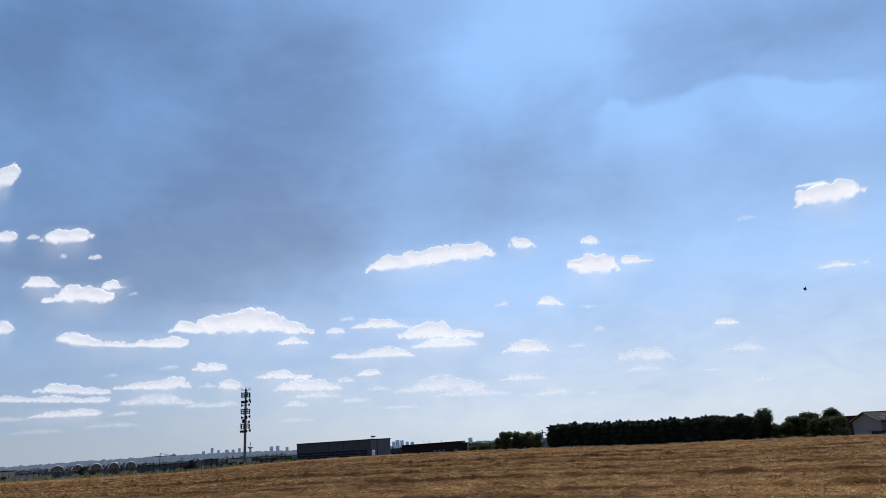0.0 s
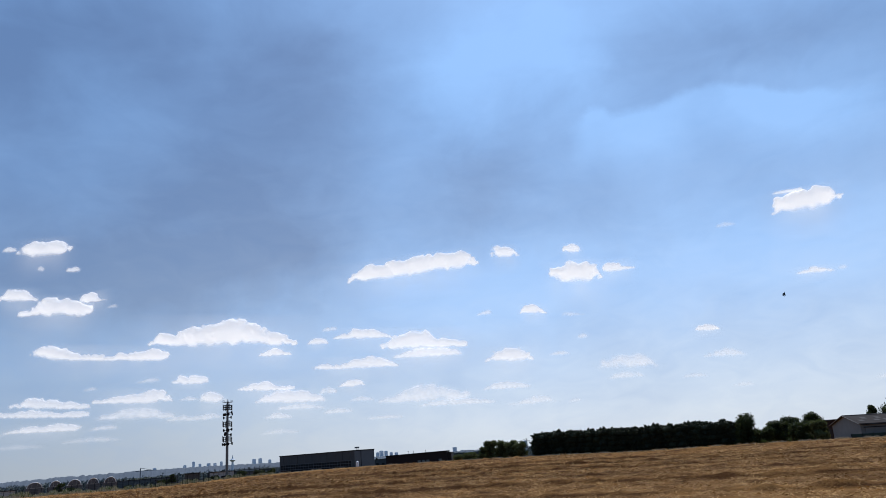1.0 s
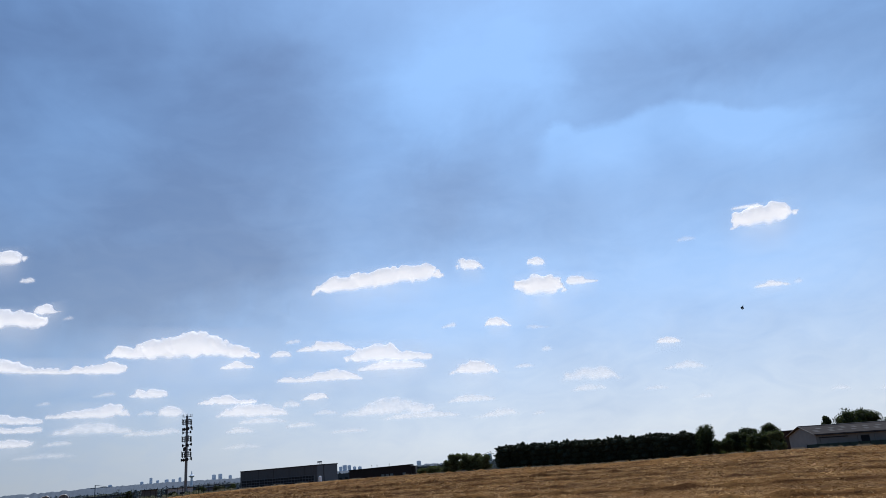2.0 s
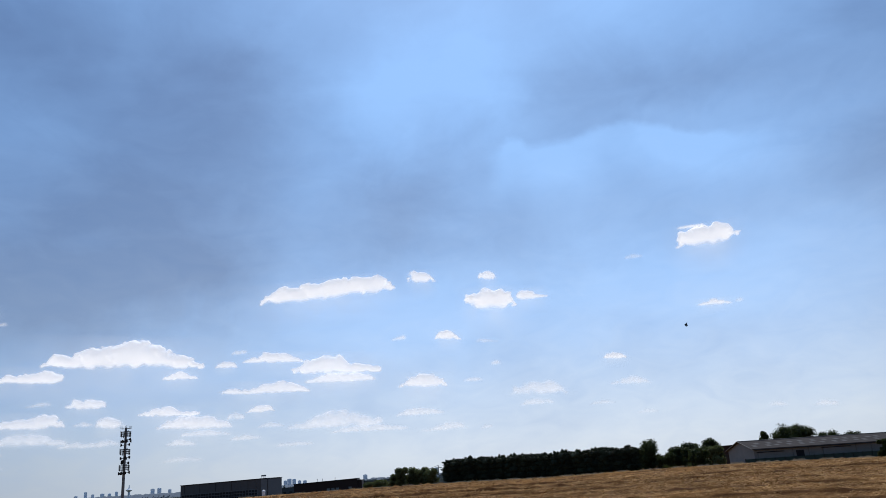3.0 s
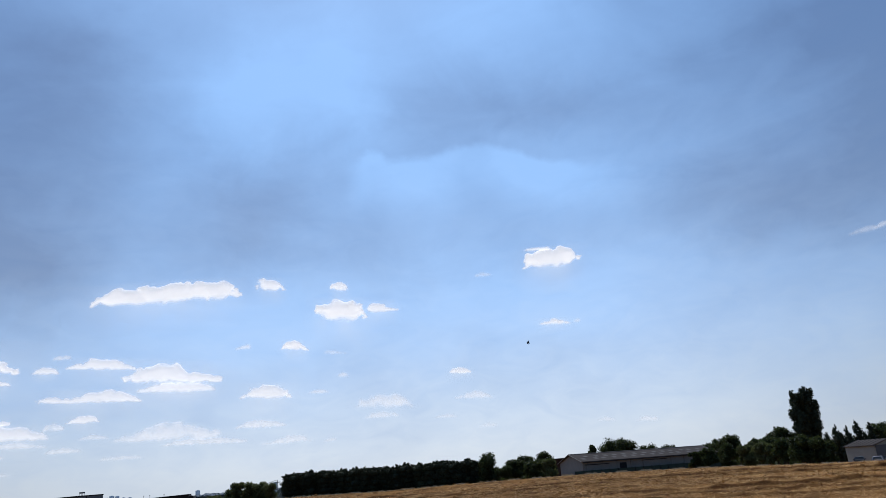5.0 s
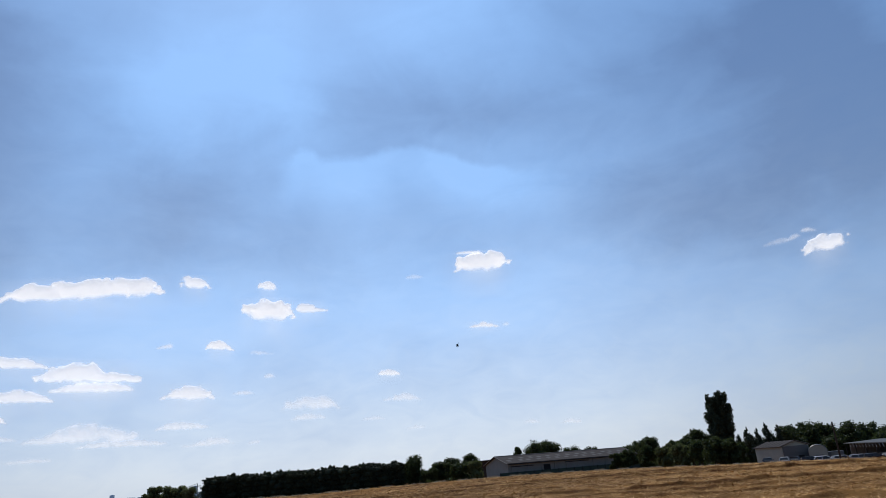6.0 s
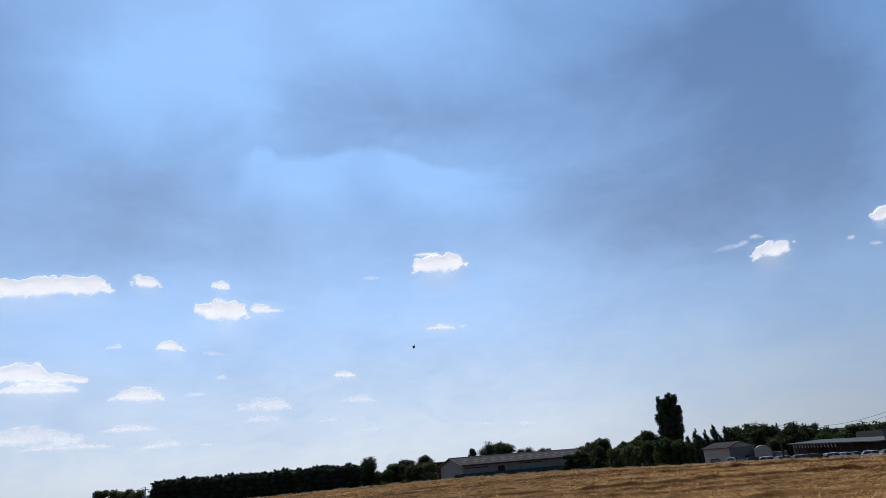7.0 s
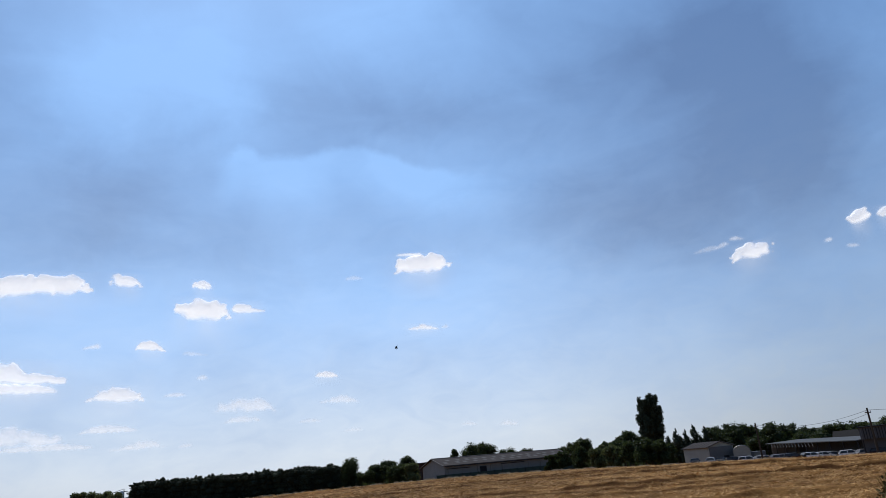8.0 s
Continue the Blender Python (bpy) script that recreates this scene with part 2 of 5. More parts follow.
TILE = plain("brown_roof_tile", (0.16, 0.085, 0.060), 0.85, 0, 0.35, 1.0, 0.4)
# distance haze is painted into the base colours of hill, cranes, town and woods
HAZE_HILL = plain("haze_tinted_distance", (0.108, 0.130, 0.160), 1.0, 0, 0.25, 0.004, 0, 0.02)
HAZE_TOWN = plain("haze_tinted_concrete", (0.78, 0.82, 0.87), 1.0, 0, 0.2, 0.02)
HAZE_WOOD = foliage("haze_tinted_woodland", (0.080, 0.098, 0.100), (0.170, 0.190, 0.180))
JETGREY = plain("dark_grey_airframe", (0.03, 0.032, 0.036), 0.5, 0.2, 0.2)


# ---- helpers for shapes ----
def spot(azimuth, r, z=0.0):
    a = radians(azimuth)
    return Vector((r * math.sin(a), r * math.cos(a), z))


EDGE_AZ = [-60, -40, -32, -28, -21, -17, -14, -10, -5, 0, 4, 8.5, 15, 22, 30, 35, 40, 46, 50, 54, 57, 61, 75]
EDGE_EL = [-0.9, -0.9, -0.92, -0.99, -1.05, -0.91, -0.79, -0.71, -0.71, -0.77, -0.85, -0.93, -1.12, -1.13, -1.20, -1.32, -1.50, -1.80, -1.90, -2.06, -2.22, -2.32, -2.35]
EDGE_R = [200, 200, 205, 215, 225, 235, 240, 245, 245, 235, 220, 195, 182, 172, 150, 148, 138, 124, 119, 114, 110, 106, 100]


def ground_z(x, y):
    """Height of the ground: a gently falling field, a small step at its edge, then low land to the horizon."""
    x, y = np.asarray(x, float), np.asarray(y, float)
    r = np.maximum(np.hypot(x, y), 0.01)
    a = np.degrees(np.arctan2(x, y))
    edge_el, edge = np.interp(a, EDGE_AZ, EDGE_EL), np.interp(a, EDGE_AZ, EDGE_R)
    z_edge = EYE + edge * np.tan(np.radians(edge_el))
    near = z_edge * (np.minimum(r, edge) / edge) ** 1.25
    s = np.clip((r - edge) / 25, 0, 1)
    s = s * s * (3 - 2 * s)
    g = np.clip((r - 500) / 3200, 0, 1)
    el_far = (edge_el - (0.16 + 0.10 * (np.clip((a - 46) / 6, 0, 1) - np.clip((a - 54) / 2, 0, 1))) * s) * (1 - g) + -0.28 * g
    # the car yard is sunk to fit the camera's view of half-hidden cars
    hollow = np.clip((r - 126) / 10, 0, 1) * np.clip((205 - r) / 18, 0, 1) * np.clip((a - 46) / 2, 0, 1) * np.clip((66 - a) / 2, 0, 1)
    z_far = EYE + r * np.tan(np.radians(el_far)) - 0.10 * hollow * (r > edge)
    return np.where(r <= edge, near, z_far)


def gz(azimuth, r):
    p = spot(azimuth, r)
    return float(ground_z(p.x, p.y))


def on_ground(azimuth, r, sink=0.0):
    p = spot(azimuth, r)
    return Vector((p.x, p.y, gz(azimuth, r) - sink))


def mesh_from(name, verts, faces, mat):
    """A mesh from arrays of corners and of equal-sided faces."""
    verts, faces = np.asarray(verts, np.float32), np.asarray(faces, np.int32)
    me = bpy.data.meshes.new(name)
    me.vertices.add(len(verts))
    me.vertices.foreach_set("co", verts.ravel())
    k = faces.shape[1]
    me.loops.add(faces.size)
    me.loops.foreach_set("vertex_index", faces.ravel())
    me.polygons.add(len(faces))
    me.polygons.foreach_set("loop_start", np.arange(0, faces.size, k, dtype=np.int32))
    me.update(calc_edges=True)
    me.materials.append(mat)
    return me


def finish(bm, name, mat, smooth=False):
    me = bpy.data.meshes.new(name)
    bmesh.ops.recalc_face_normals(bm, faces=bm.faces)
    bm.to_mesh(me)
    bm.free()
    me.materials.append(mat)
    if smooth:
        for p in me.polygons:
            p.use_smooth = True
    return me


def part(name, bm, mat, parent, label="", smooth=False):
    ob = new(name, finish(bm, name, mat, smooth) if isinstance(bm, bmesh.types.BMesh) else bm)
    ob.parent = parent
    return tagged(ob, label)


def thing(name, label, category, place, turn=0.0, group="", kind=""):
    ob = new(name)
    ob.empty_display_size = 0.2
    ob.matrix_basis = Matrix.Translation(place) @ pose(0, 0, 0, 0, 0, turn)
    return tagged(ob, label, category, group, kind)


def block(bm, x0, x1, y0, y1, z0, z1, bevel=0.0):
    r = bmesh.ops.create_cube(bm, size=1, matrix=Matrix.Translation(((x0 + x1) / 2, (y0 + y1) / 2, (z0 + z1) / 2)) @ Matrix.Diagonal((x1 - x0, y1 - y0, z1 - z0, 1)))
    if bevel:
        es = {e for v in r["verts"] for e in v.link_edges}
        bmesh.ops.bevel(bm, geom=list(es), offset=bevel, segments=2, affect="EDGES")
    return bm


def box(*a, **k):
    return block(bmesh.new(), *a, **k)


def rod(bm, a, b, r0, r1=None, sides=8):
    a, b = Vector(a), Vector(b)
    way = b - a
    turn = way.to_track_quat("Z", "Y").to_matrix().to_4x4()
    bmesh.ops.create_cone(bm, cap_ends=True, segments=sides, radius1=r0, radius2=r0 if r1 is None else r1, depth=way.length, matrix=Matrix.Translation((a + b) / 2) @ turn)
    return bm


def prism(bm, outline, y0, y1):
    """A slab with the given outline in x and z, from y0 to y1."""
    front = [bm.verts.new((x, y0, z)) for x, z in outline]
    rear = [bm.verts.new((x, y1, z)) for x, z in outline]
    bm.faces.new(front)
    bm.faces.new(rear[::-1])
    for i in range(len(outline)):
        j = (i + 1) % len(outline)
        bm.faces.new((front[j], front[i], rear[i], rear[j]))
    return bm


# ---- ground ----
def build_ground():
    angles = np.concatenate([np.arange(-180, -40, 4.0), np.arange(-40, 72, 0.5), np.arange(72, 180, 4.0)])
    radii = np.concatenate([[0.0], np.geomspace(0.8, 16, 16), np.arange(17, 95, 0.30), np.arange(95, 300, 1.2), np.geomspace(302, 4900, 60)])
    a, r = np.meshgrid(np.radians(angles), radii)
    x, y = r * np.sin(a), r * np.cos(a)
    z = ground_z(x, y) + furrows(x, y)
    n = len(angles)
    i, j = np.meshgrid(np.arange(len(radii) - 1), np.arange(n), indexing="ij")
    k = (j + 1) % n
    faces = np.stack([i * n + j, i * n + k, (i + 1) * n + k, (i + 1) * n + j], -1).reshape(-1, 4)
    me = mesh_from("ground", np.stack([x, y, z], -1).reshape(-1, 3), faces, FIELD)
    cover = me.attributes.new("cover_shade", "FLOAT", "POINT")
    cover.data.foreach_set("value", cover_shade(x, y).ravel().astype(np.float32))
    ob = new("ground", me)
    return tagged(ob, "harvested golden-brown stubble field with loose straw reaching the horizon", "field", kind="structure")


RIDGE_WAY = radians(27)
RIDGES = [(22.5, 0.10, 0.5), (26, 0.17, 0.5), (30, 0.12, 0.6), (34, 0.22, 0.55), (38, 0.15, 0.6), (43, 0.30, 0.6), (48, 0.16, 0.7), (54, 0.26, 0.65), (60, 0.2, 0.8), (67, 0.38, 0.75),
          (76, 0.22, 0.9), (86, 0.36, 0.9), (98, 0.28, 1.1), (110, 0.48, 1.1), (128, 0.40, 1.4), (146, 0.5, 1.6)]


def clods(x, y, size):
    """Uneven values from 0 to 1 over the field, in lumps of about the given size."""
    u, v = np.asarray(x, float) / size, np.asarray(y, float) / size
    i, j = np.floor(u), np.floor(v)
    p, q = u - i, v - j
    p, q = p * p * (3 - 2 * p), q * q * (3 - 2 * q)

    def corner(m, n):
        h = np.sin((i + m) * 127.1 + (j + n) * 311.7) * 43758.5453
        return h - np.floor(h)

    return (corner(0, 0) * (1 - p) + corner(1, 0) * p) * (1 - q) + (corner(0, 1) * (1 - p) + corner(1, 1) * p) * q


def furrows(x, y):
    """Uneven rows of laid straw, about parallel to the field's far edge."""
    along, across = x * np.cos(RIDGE_WAY) - y * np.sin(RIDGE_WAY), x * np.sin(RIDGE_WAY) + y * np.cos(RIDGE_WAY)
    across = across + 1.3 * np.sin(along * 0.045 + 1) + 0.5 * np.sin(along * 0.21)
    r = np.hypot(x, y)
    h = np.zeros_like(x)
    for d, high, wide in RIDGES:
        gaps = 0.6 + 0.3 * np.sin(along * 0.09 + d) + 0.25 * np.sin(along * 0.83 + 2 * d + np.sin(along * 0.31)) * np.sin(along * 1.9 + d)
        h = h + 1.2 * high * gaps * np.exp(-(np.abs(across - d) / (0.55 * wide)) ** 1.6)
    lumps = 0.13 * (clods(x, y, 0.55) - 0.5) + 0.07 * (clods(x + 31, y, 1.5) - 0.5)
    edge = np.interp(np.degrees(np.arctan2(x, y)), EDGE_AZ, EDGE_R)
    return (h + lumps) * np.clip((r - 8) / 12, 0, 1) * np.clip((edge - 10 - r) / 30, 0, 1)


def cover_shade(x, y):
    """How much loose straw covers the ground, much on the rows' tops and between; each row's near side is darkened in
    place of shade.
    """
    along, across = x * np.cos(RIDGE_WAY) - y * np.sin(RIDGE_WAY), x * np.sin(RIDGE_WAY) + y * np.cos(RIDGE_WAY)
    across = across + 1.3 * np.sin(along * 0.045 + 1) + 0.5 * np.sin(along * 0.21)
    c = 0.72 + 0.08 * np.sin(across * 0.55 + 0.8 * np.sin(along * 0.07)) + 0.12 * np.sin(x * 0.9 + 2 * np.sin(y * 0.5)) * np.sin(y * 0.7 + 1.5 * np.sin(x * 0.41))
    c = c + 0.62 * (clods(x, y, 0.75) - 0.5) + 0.12 * (clods(x, y, 2.1) - 0.5) + 0.08 * (clods(x, y, 9.0) - 0.5)
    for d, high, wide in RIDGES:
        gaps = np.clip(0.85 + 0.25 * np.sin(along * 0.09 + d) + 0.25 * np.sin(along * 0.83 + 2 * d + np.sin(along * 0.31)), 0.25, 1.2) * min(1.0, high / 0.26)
        # painted shade: dark on each row's near side, paler behind its top
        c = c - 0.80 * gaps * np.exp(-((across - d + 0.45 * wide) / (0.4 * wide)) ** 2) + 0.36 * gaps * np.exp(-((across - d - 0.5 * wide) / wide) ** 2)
    # tone fitted by view azimuth: thicker, paler towards the yard, darker west; a pale strip along its far edge there
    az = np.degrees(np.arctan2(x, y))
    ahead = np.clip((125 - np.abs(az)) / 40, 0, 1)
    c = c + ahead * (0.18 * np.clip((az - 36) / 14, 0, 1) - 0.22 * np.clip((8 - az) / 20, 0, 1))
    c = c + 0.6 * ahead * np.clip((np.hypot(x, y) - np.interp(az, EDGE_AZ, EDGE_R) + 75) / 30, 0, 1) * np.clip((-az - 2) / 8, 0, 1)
    return np.clip(c, 0.0, 1.0)


def scatter_straw(name, count, r0, r1, length, width, seed, label):
    """Stubble and loose straw in small tufts, each straw one thin blade, thicker on the rows."""
    g = np.random.default_rng(seed)
    k = 7
    tufts = count // k
    a = np.radians(g.uniform(-37, 68, tufts))
    r = np.sqrt(g.uniform(r0 * r0, r1 * r1, tufts))
    x, y = r * np.sin(a), r * np.cos(a)
    high, cover = furrows(x, y), cover_shade(x, y)
    keep = (g.uniform(0, 1, tufts) < 0.28 + 0.68 * cover) & (r < np.interp(np.degrees(a), EDGE_AZ, EDGE_R) - 3)
    x, y, r, high = x[keep], y[keep], r[keep], high[keep]
    loose = np.clip(0.25 + 2.2 * high, 0.1, 1)
    comb = g.uniform(0, 2 * np.pi, len(x))
    n = len(x) * k
    turn = np.repeat(comb, k) + g.normal(0, 0.8, n)
    far = np.clip(np.repeat(r, k) / 45, 0.7, 1.3)
    x, y = np.repeat(x, k) + g.normal(0, 0.13, n) * far, np.repeat(y, k) + g.normal(0, 0.13, n) * far
    pile = np.repeat(loose, k)
    z = ground_z(x, y) + furrows(x, y) + g.uniform(-0.03, 0.09, n) * (0.4 + pile)
    lift = np.radians(np.clip(g.normal(10, 16, n) * (0.6 + pile), -12, 60))
    ln, wd = length * g.uniform(0.4, 1.4, n) * far, width * g.uniform(0.5, 1.4, n) * far
    way = np.stack([np.cos(turn) * np.cos(lift), np.sin(turn) * np.cos(lift), np.sin(lift)], -1)
    side = np.stack([-np.sin(turn), np.cos(turn), g.uniform(-0.9, 0.9, n)], -1)
    p = np.stack([x, y, z], -1)
    v = np.stack([p - side * wd[:, None] / 2, p + side * wd[:, None] / 2, p + way * ln[:, None] + side * wd[:, None] * 0.2], 1).reshape(-1, 3)
    me = mesh_from(name, v, np.arange(3 * n).reshape(-1, 3), STRAW)
    me.attributes.new("cover_shade", "FLOAT", "POINT").data.foreach_set("value", np.repeat(cover_shade(x, y), 3).astype(np.float32))
    ob = new(name, me)
    return tagged(ob, label, "straw", kind="stuff")


build_ground()
scatter_straw("straw_litter", 760000, 17, 80, 0.21, 0.027, 11, "loose golden straw lying over the stubble field")
scatter_straw("far_straw_litter", 320000, 78, 185, 0.28, 0.05, 12, "pale straw scattered over the far stubble")


def fringe():
    """Dry grass standing along the field's far edge."""
    g = np.random.default_rng(31)
    n = 36000
    a = np.concatenate([g.uniform(-38, 68, 18000), g.uniform(-38, -8, 8000), g.uniform(2, 48, n - 26000)])
    r = np.interp(a, EDGE_AZ, EDGE_R) + g.normal(-1.5, 1.2, n)
    x, y = r * np.sin(np.radians(a)), r * np.cos(np.radians(a))
    z = ground_z(x, y) - 0.03
    high = g.uniform(0.10, 0.42, n) * np.interp(a, [-18, -8, 30, 50], [1.9, 1.2, 1.3, 0.7]) * (0.6 + 0.4 * np.sin(a * 3.1 + np.sin(a * 7.7)))
    t = g.uniform(0, 6.283, n)
    p = np.stack([x, y, z], -1)
    side = np.stack([np.cos(t), np.sin(t), np.zeros(n)], -1) * g.uniform(0.03, 0.07, (n, 1))
    tip = p + np.stack([g.normal(0, 0.12, n), g.normal(0, 0.12, n), high], -1)
    v = np.stack([p - side, p + side, tip], 1).reshape(-1, 3)
    tagged(new("dry_grass", mesh_from("dry_grass", v, np.arange(3 * n).reshape(-1, 3), DRYGRASS)), "pale dry grass standing along the field edge", "grass", kind="stuff")


fringe()


# ---- trees ----
def leaf_cloud(g, centres, sizes, count, leaf):
    """Leaves on and in a set of rounded clumps, thinner towards their rims."""
    which = g.choice(len(centres), count, p=(sizes.prod(1) ** 0.7) / (sizes.prod(1) ** 0.7).sum())
    d = g.normal(0, 1, (count, 3))
    d /= np.linalg.norm(d, axis=1)[:, None]
    p = centres[which] + d * sizes[which] * (g.uniform(0.35, 1.0, count) ** 0.5 * g.uniform(0.85, 1.22, count))[:, None]
    u = g.normal(0, 1, (count, 3))
    u /= np.linalg.norm(u, axis=1)[:, None]
    v = np.cross(u, g.normal(0, 1, (count, 3)))
    v /= np.linalg.norm(v, axis=1)[:, None]
    s = leaf * g.uniform(0.6, 1.4, (count, 1))
    return np.stack([p - u * s, p - v * s * 0.55, p + u * s, p + v * s * 0.55], 1).reshape(-1, 3), np.arange(4 * count).reshape(-1, 4)


def crown_mesh(g, centres, sizes, count, leaf, mat, core=0.74):
    v, f = leaf_cloud(g, centres, sizes, count, leaf)
    # opaque core inside each clump, added to stop light between the leaves
    base = bmesh.new()
    bmesh.ops.create_icosphere(base, subdivisions=1, radius=1)
    bv = np.array([q.co for q in base.verts])
    bf = np.array([[q.index for q in t.verts] for t in base.faces])
    base.free()
    vs, fs, at = [v], [], len(v)
    for c, s in zip(centres, sizes):
        vs.append(c + bv * s * core * g.uniform(0.85, 1.15, (len(bv), 1)))
        fs.append(bf + at)
        at += len(bv)
    tri = np.concatenate(fs)
    me = bpy.data.meshes.new("crown")
    allv = np.concatenate(vs)
    me.from_pydata(allv.tolist(), [], f.tolist() + tri.tolist())
    me.materials.append(mat)
    return me


def tree(name, label, place, high, wide, form="round", seed=1, mat=LEAF, leaves=5000, leaf=0.28, group="", trunk=0.25):
    g = np.random.default_rng(seed)
    ob = thing(name, label, "tree" if "tree" in name or "poplar" in name else "shrub", place, group=group)
    bm = bmesh.new()
    stem = high * (0.55 if form != "column" else 0.8)
    rod(bm, (0, 0, -0.4), (0.03 * high * g.uniform(-1, 1), 0, stem), 0.022 * high + 0.05, 0.010 * high, 8)
    for i in range(6):
        t = g.uniform(0, 6.28)
        z0 = stem * g.uniform(0.35, 0.95)
        reach = wide * 0.32 * (0.4 if form == "column" else 1)
        rod(bm, (0, 0, z0), (reach * math.cos(t), reach * math.sin(t), z0 + high * g.uniform(0.1, 0.25)), 0.009 * high, 0.004 * high, 6)
    part("trunk", bm, BARK, ob)
    n = {"round": 34, "column": 64, "hedge": 16, "upright": 26, "bush": 16, "cone": 34}[form]
    cs, ss = [], []
    for i in range(n):
        t = g.uniform(0, 6.283)
        if form == "column":
            h = (i + 0.5) / n
            rim = wide / 2 * min(1, 0.85 + 0.6 * h) * (1 - max(0, h - 0.70) ** 1.5 * 1.7)
            q = g.uniform(0.3, 0.72)
            cs.append((rim * q * math.cos(t), rim * q * math.sin(t), high * (0.08 + 0.88 * h)))
            k = rim * g.uniform(0.3, 0.48)
            ss.append((k, k, k * 1.5))
        elif form == "hedge":
            h = (i % 4 + 0.5) / 4
            q = g.uniform(0.1, 0.5)
            cs.append((wide / 2 * q * math.cos(t), wide / 2 * q * math.sin(t), high * (0.1 + 0.76 * h)))
            k = wide * g.uniform(0.30, 0.42) * (1 - 0.25 * max(0, h - 0.6))
            ss.append((k, k, high * 0.16))
        elif form == "cone":
            h = (i + 0.5) / n
            rim = wide / 2 * (1 - h) ** 0.65 * min(1, 0.6 + 2 * h) + 0.12
            q = g.uniform(0.1, 0.7)
            cs.append((rim * q * math.cos(t), rim * q * math.sin(t), high * (0.06 + 0.9 * h)))
            k = rim * g.uniform(0.35, 0.5) + 0.08
            ss.append((k, k, k * 1.7))
        elif form == "upright":
            h = (i + 0.5) / n
            rim = wide / 2 * math.sin(math.pi * (0.30 + 0.64 * h)) ** 0.8
            q = g.uniform(0.2, 0.75)
            cs.append((rim * q * math.cos(t), rim * q * math.sin(t), high * (0.08 + 0.84 * h)))
            k = wide * g.uniform(0.14, 0.22)
            ss.append((k, k, k * 1.25))
        else:
            low = trunk if form == "round" else 0.12
            h = g.uniform(0.05, 0.95)
            rim = wide / 2 * math.sin(math.pi * (0.2 + 0.68 * h)) ** 0.7
            q = g.uniform(0.2, 0.8)
            cs.append((rim * q * math.cos(t), rim * q * math.sin(t), high * (low + (0.9 - low) * h)))
            k = wide * g.uniform(0.10, 0.22)
            ss.append((k, k, min(k * 0.85, high * 0.2)))
    if form == "hedge":
        for i in range(14):
            t, q = g.uniform(0, 6.283), g.uniform(0, 0.55) * wide
            cs.append((q * math.cos(t), q * math.sin(t), high * g.uniform(0.86, 0.95)))
            k = wide * g.uniform(0.07, 0.11)
            ss.append((k, k, high * g.uniform(0.04, 0.075)))
    part("crown", crown_mesh(g, np.array(cs), np.array(ss), leaves, leaf, mat, {"hedge": 0.8, "column": 0.74, "upright": 0.74, "bush": 0.72}.get(form, 0.62)), mat, ob)
    return ob


# the long clipped row of dark trees
HEDGE_KINDS = [tree("hedge_tree", "dense dark green hedge tree in a close row", on_ground(7.4 + 0.6 * i, 199), 6.25, 3.8, "hedge", 40 + i, HEDGE, 3300, 0.165, "row of hedge trees") for i in range(3)]
g_row = np.random.default_rng(5)
start, end = spot(7.55, 199), spot(22.0, 180)
count = 37
for i in range(count):
    p = start.lerp(end, i / (count - 1))
    x, y = p.x + g_row.uniform(-0.4, 0.4), p.y + g_row.uniform(-0.5, 0.5)
    f = i / (count - 1)
    high = (0.93 + 0.12 * math.sin(min(1, f * 4) * 1.57) - 0.10 * f + 0.05 * math.exp(-((f - 0.83) / 0.07) ** 2)) * g_row.uniform(0.95, 1.07)
    m = Matrix.Translation((x, y, float(ground_z(x, y)))) @ pose(0, 0, 0, 0, 0, g_row.uniform(0, 360)) @ Matrix.Diagonal((1, 1, high, 1))
    if i < 3:
        HEDGE_KINDS[i].matrix_basis = m
    else:
        copy_thing(HEDGE_KINDS[i % 3], m)

# ---- trees and shrubs along the field's far edge ----
# azimuth, distance, height, width, form
EDGE_TREES = [
    (23.0, 180, 6.0, 7.0, "upright"), (25.0, 186, 5.4, 6.5, "round"), (25.9, 190, 6.6, 6.2, "round"), (27.3, 193, 7.2, 6.2, "round"),
    (24.2, 176, 3.6, 4.6, "bush"), (26.5, 180, 5.4, 6.4, "bush"), (27.7, 178, 4.8, 4.6, "bush"), (39.2, 152, 4.0, 4.2, "bush"),
    (38.3, 152, 3.4, 2.6, "bush"), (40.6, 152, 4.8, 3.8, "bush"), (40.9, 162, 7.0, 5.4, "round"), (41.9, 143, 4.2, 3.8, "bush"),
    (42.7, 147, 5.0, 4.2, "bush"), (43.5, 150, 5.8, 4.8, "round"), (44.5, 155, 8.2, 4.8, "round"), (43.9, 158, 7.0, 4.5, "round"), (42.9, 160, 6.0, 4.5, "round"), (43.1, 136, 4.0, 4.4, "bush"),
    (44.3, 134, 4.2, 4.6, "bush"), (45.4, 131, 4.6, 4.8, "bush"), (46.6, 131, 4.4, 4.4, "bush"), (47.3, 137, 4.2, 3.6, "bush"),
]
BACK_TREES = [
    (33.0, 215, 10.4, 12.0, "round"), (31.0, 213, 8.6, 4.2, "upright"), (35.2, 225, 8.2, 8.0, "round"), (36.6, 222, 7.6, 7.0, "round"), (40.2, 200, 8.4, 6.5, "round"), (39.2, 205, 6.8, 5.0, "round"), (32.75, 214, 10.0, 7.5, "round"), (33.5, 216, 9.6, 7.0, "round"),
]
